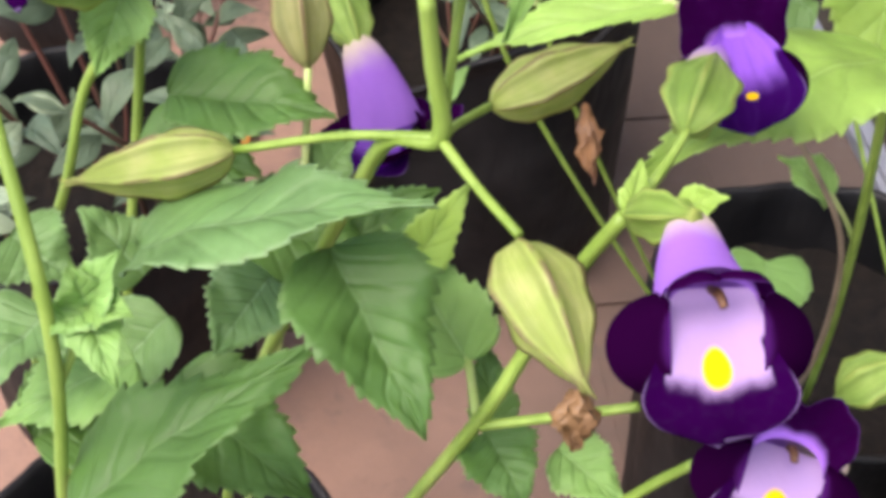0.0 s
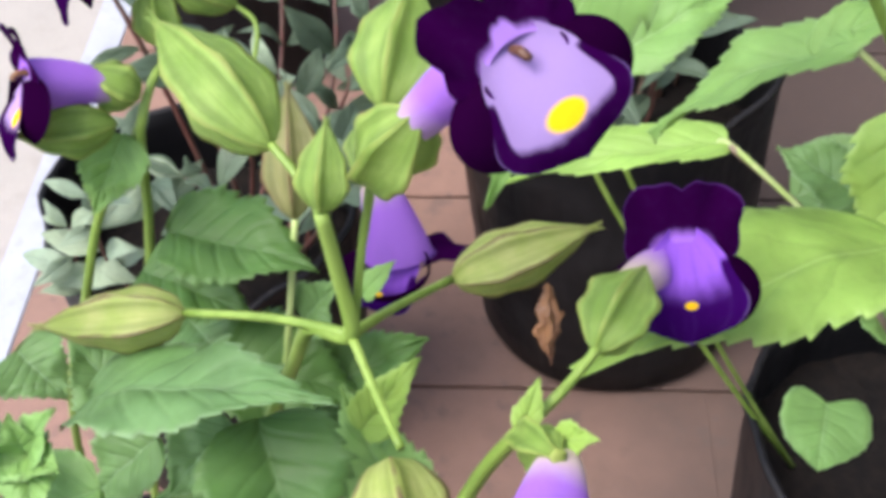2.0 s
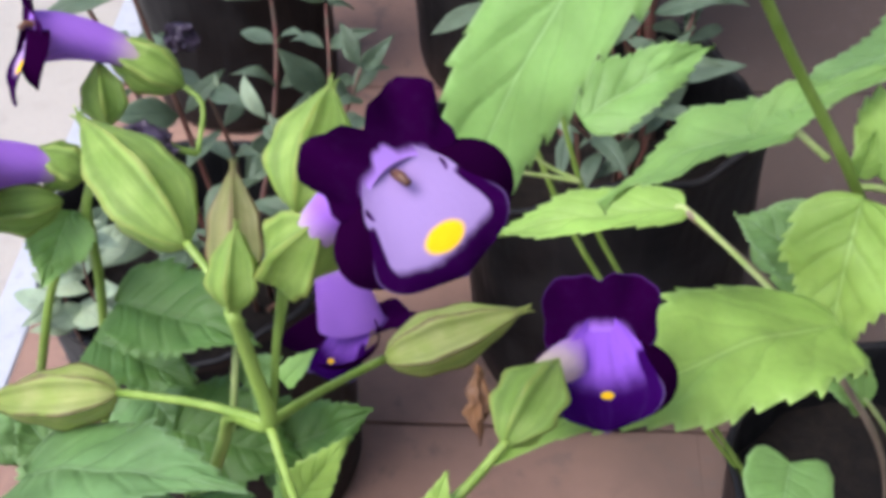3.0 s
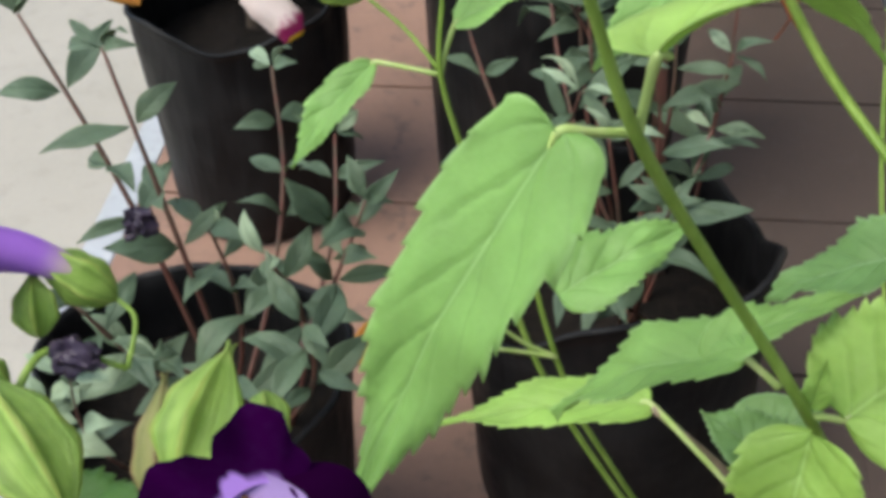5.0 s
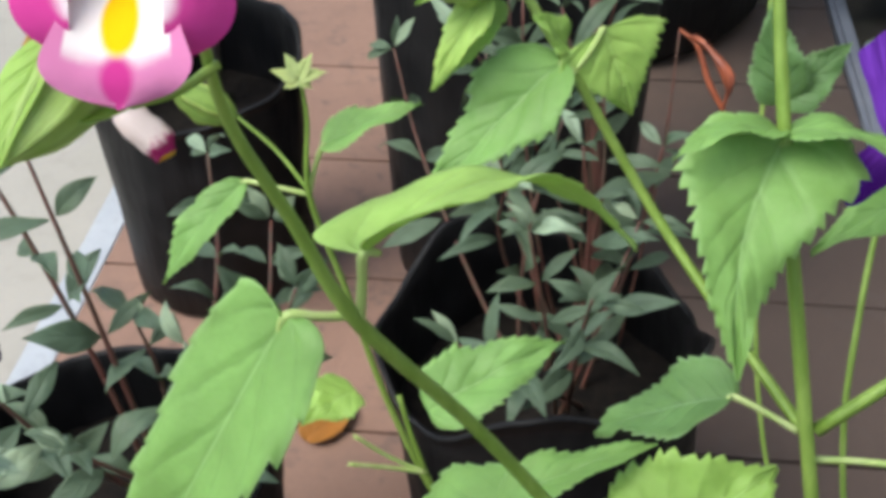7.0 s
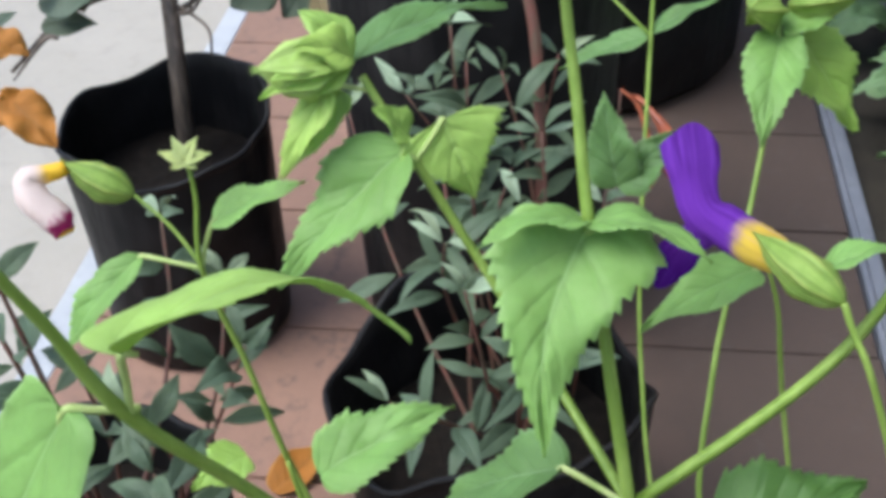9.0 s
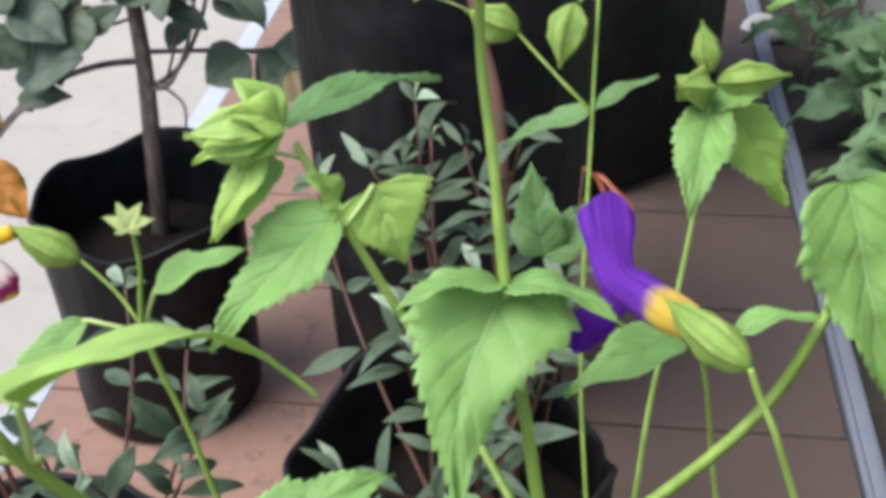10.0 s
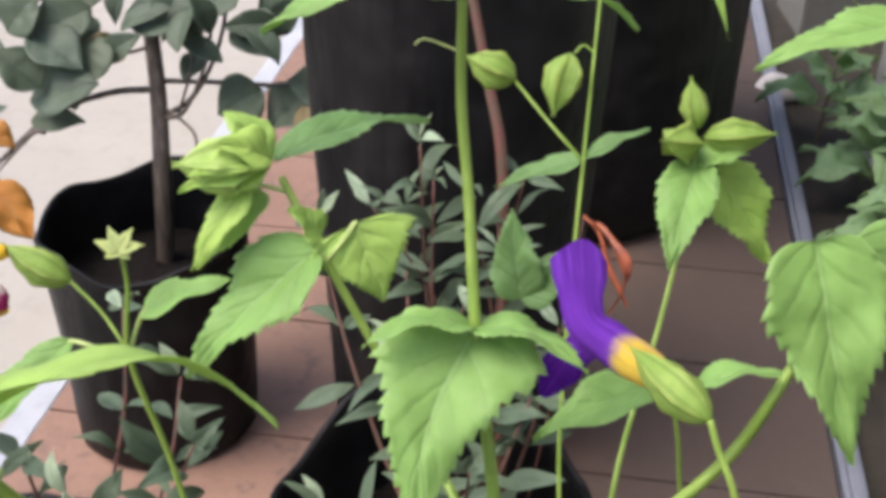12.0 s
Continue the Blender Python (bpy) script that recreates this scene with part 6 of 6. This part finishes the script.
leaf(strap, (0.3581, 1.2148, 0.2844), (0.4920, 1.0478, 0.1765), (-0.00, -0.64, 0.70), 0.0310, LEAF_YELLOW, teeth=8, jag=0.0, wide=0.4, taper=1.6, cord=1.0, bow=0.15, lobes=0.0)
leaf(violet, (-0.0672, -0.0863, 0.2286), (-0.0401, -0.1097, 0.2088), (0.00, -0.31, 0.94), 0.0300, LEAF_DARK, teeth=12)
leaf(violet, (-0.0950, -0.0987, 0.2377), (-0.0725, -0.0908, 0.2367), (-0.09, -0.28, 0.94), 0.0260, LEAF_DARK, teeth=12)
leaf(violet, (-0.0645, -0.0680, 0.2315), (-0.0835, -0.0738, 0.2150), (-0.09, -0.28, 0.94), 0.0220, LEAF_GREY, teeth=10)
leaf(violet, (-0.0946, -0.0525, 0.2505), (-0.0832, -0.0634, 0.2440), (-0.09, -0.28, 0.94), 0.0200, LEAF_GREY, teeth=10)

fallen_leaf = thing("fallen_leaf", (-0.0080, 0.5700, FLOOR + 0.0020), "withered orange leaf fallen on the ledge", "leaf")
leaf(fallen_leaf, (-0.0280, 0.5430, FLOOR + 0.0020), (0.0150, 0.5950, FLOOR + 0.0060), (0.10, -0.10, 1.00), 0.0400, LEAF_ORANGE, wide=0.45, taper=2.0, teeth=7, wave=0.05, jag=0.2)


# low leafy plants in the planting bed
def bed_plant(at, spread, count, seed, green=LEAF_BED, label="leafy pale green plant in the planting bed"):
    rnd = random.Random(seed)
    at = Vector(at)
    plant = thing("bed_plant", at, label, "plant", "bed plants")
    top = at + Vector((0.01, 0.0, 0.16))
    stem(plant, [(*at, 3.6), (*at.lerp(top, 0.5), 3.0), (*top, 1.6)], STEM_BROWN)
    for k in range(count):
        h = (k + 0.5) / count
        a = k * 2.4 + rnd.uniform(-0.3, 0.3)
        base = at.lerp(top, 0.25 + 0.75 * h)
        out = Vector((math.cos(a), math.sin(a), rnd.uniform(-0.1, 0.25) + 0.7 * h * h)).normalized()
        long = spread * rnd.uniform(0.75, 1.15) * (1.15 - 0.5 * h)
        start = base + out * long * 0.25
        leaf(plant, start, base + out * long * 1.25, (rnd.uniform(-0.3, 0.3), -0.25, 1.0), long * rnd.uniform(0.5, 0.7), green, petiole=base, teeth=7, bow=rnd.uniform(0.1, 0.4), hook=rnd.uniform(0.1, 0.5), wave=0.14, jag=1.3)


for x, y, spread, count, seed in ((0.715, 0.70, 0.085, 14, 1), (0.745, 0.92, 0.09, 16, 2), (0.765, 1.12, 0.10, 18, 3), (0.800, 1.33, 0.11, 20, 4), (0.775, 1.56, 0.08, 14, 5), (0.930, 1.18, 0.10, 14, 6), (0.880, 0.98, 0.10, 14, 7)):
    bed_plant((x, y, FLOOR - 0.02), spread, count, seed)
for x, y, spread, count, seed in ((0.625, 0.16, 0.075, 14, 11), (0.655, 0.34, 0.085, 16, 12), (0.685, 0.52, 0.085, 16, 13), (0.760, 0.42, 0.09, 14, 14), (0.740, 0.20, 0.09, 14, 15)):
    bed_plant((x, y, FLOOR - 0.02), spread, count, seed, LEAF_DARK, "leafy dark green plant close to the kerb")


def stone(at, size, seed):
    bm = bmesh.new()
    bmesh.ops.create_icosphere(bm, subdivisions=3, radius=1.0)
    for v in bm.verts:
        v.co *= 1 + 0.28 * noise.noise(v.co * 1.3 + Vector((seed, 0, 0))) + 0.06 * noise.noise(v.co * 5)
        v.co = Vector((v.co.x * size, v.co.y * size * 0.8, max(-0.45, v.co.z) * size * 0.6)) + Vector(at)
    me = bpy.data.meshes.new("stone")
    bm.to_mesh(me)
    bm.free()
    me.polygons.foreach_set("use_smooth", [True] * len(me.polygons))
    me.materials.append(STONE)
    tagged(new("stone", me), "pale rounded stone lying in the planting bed", "stone", "bed stones")


stone((0.875, 1.34, FLOOR - 0.010), 0.034, 1)
stone((0.755, 1.74, FLOOR - 0.005), 0.045, 2)
stone((0.860, 1.10, FLOOR - 0.012), 0.026, 3)

# paving of the ledge: long pavers laid across it with open joints
rnd_pave = random.Random(7)
shapes = []
for w, d in ((0.2820, 0.2108), (0.1400, 0.2108)):
    bm = bmesh.new()
    bmesh.ops.create_cube(bm, size=1.0, matrix=Matrix.Diagonal((w, d, 0.02, 1)))
    bmesh.ops.bevel(bm, geom=[e for e in bm.edges if e.verts[0].co.z > 0 and e.verts[1].co.z > 0], offset=0.0008, segments=1, affect="EDGES")
    me = bpy.data.meshes.new("paver")
    bm.to_mesh(me)
    bm.free()
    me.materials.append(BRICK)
    shapes.append((me, w))
tilt = Matrix.Rotation(-math.atan(RUN), 4, "Z")
for row in range(22):
    y = -1.036 + row * 0.2122
    x = LEFT + 0.0006
    order = (0, 0, 0) if row % 2 == 0 else (1, 0, 0, 1)
    for k in order:
        me, w = shapes[k]
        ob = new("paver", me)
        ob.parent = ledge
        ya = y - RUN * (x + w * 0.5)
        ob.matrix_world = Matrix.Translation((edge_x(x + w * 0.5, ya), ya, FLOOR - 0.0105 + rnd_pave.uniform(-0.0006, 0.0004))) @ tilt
        x += w + 0.0012
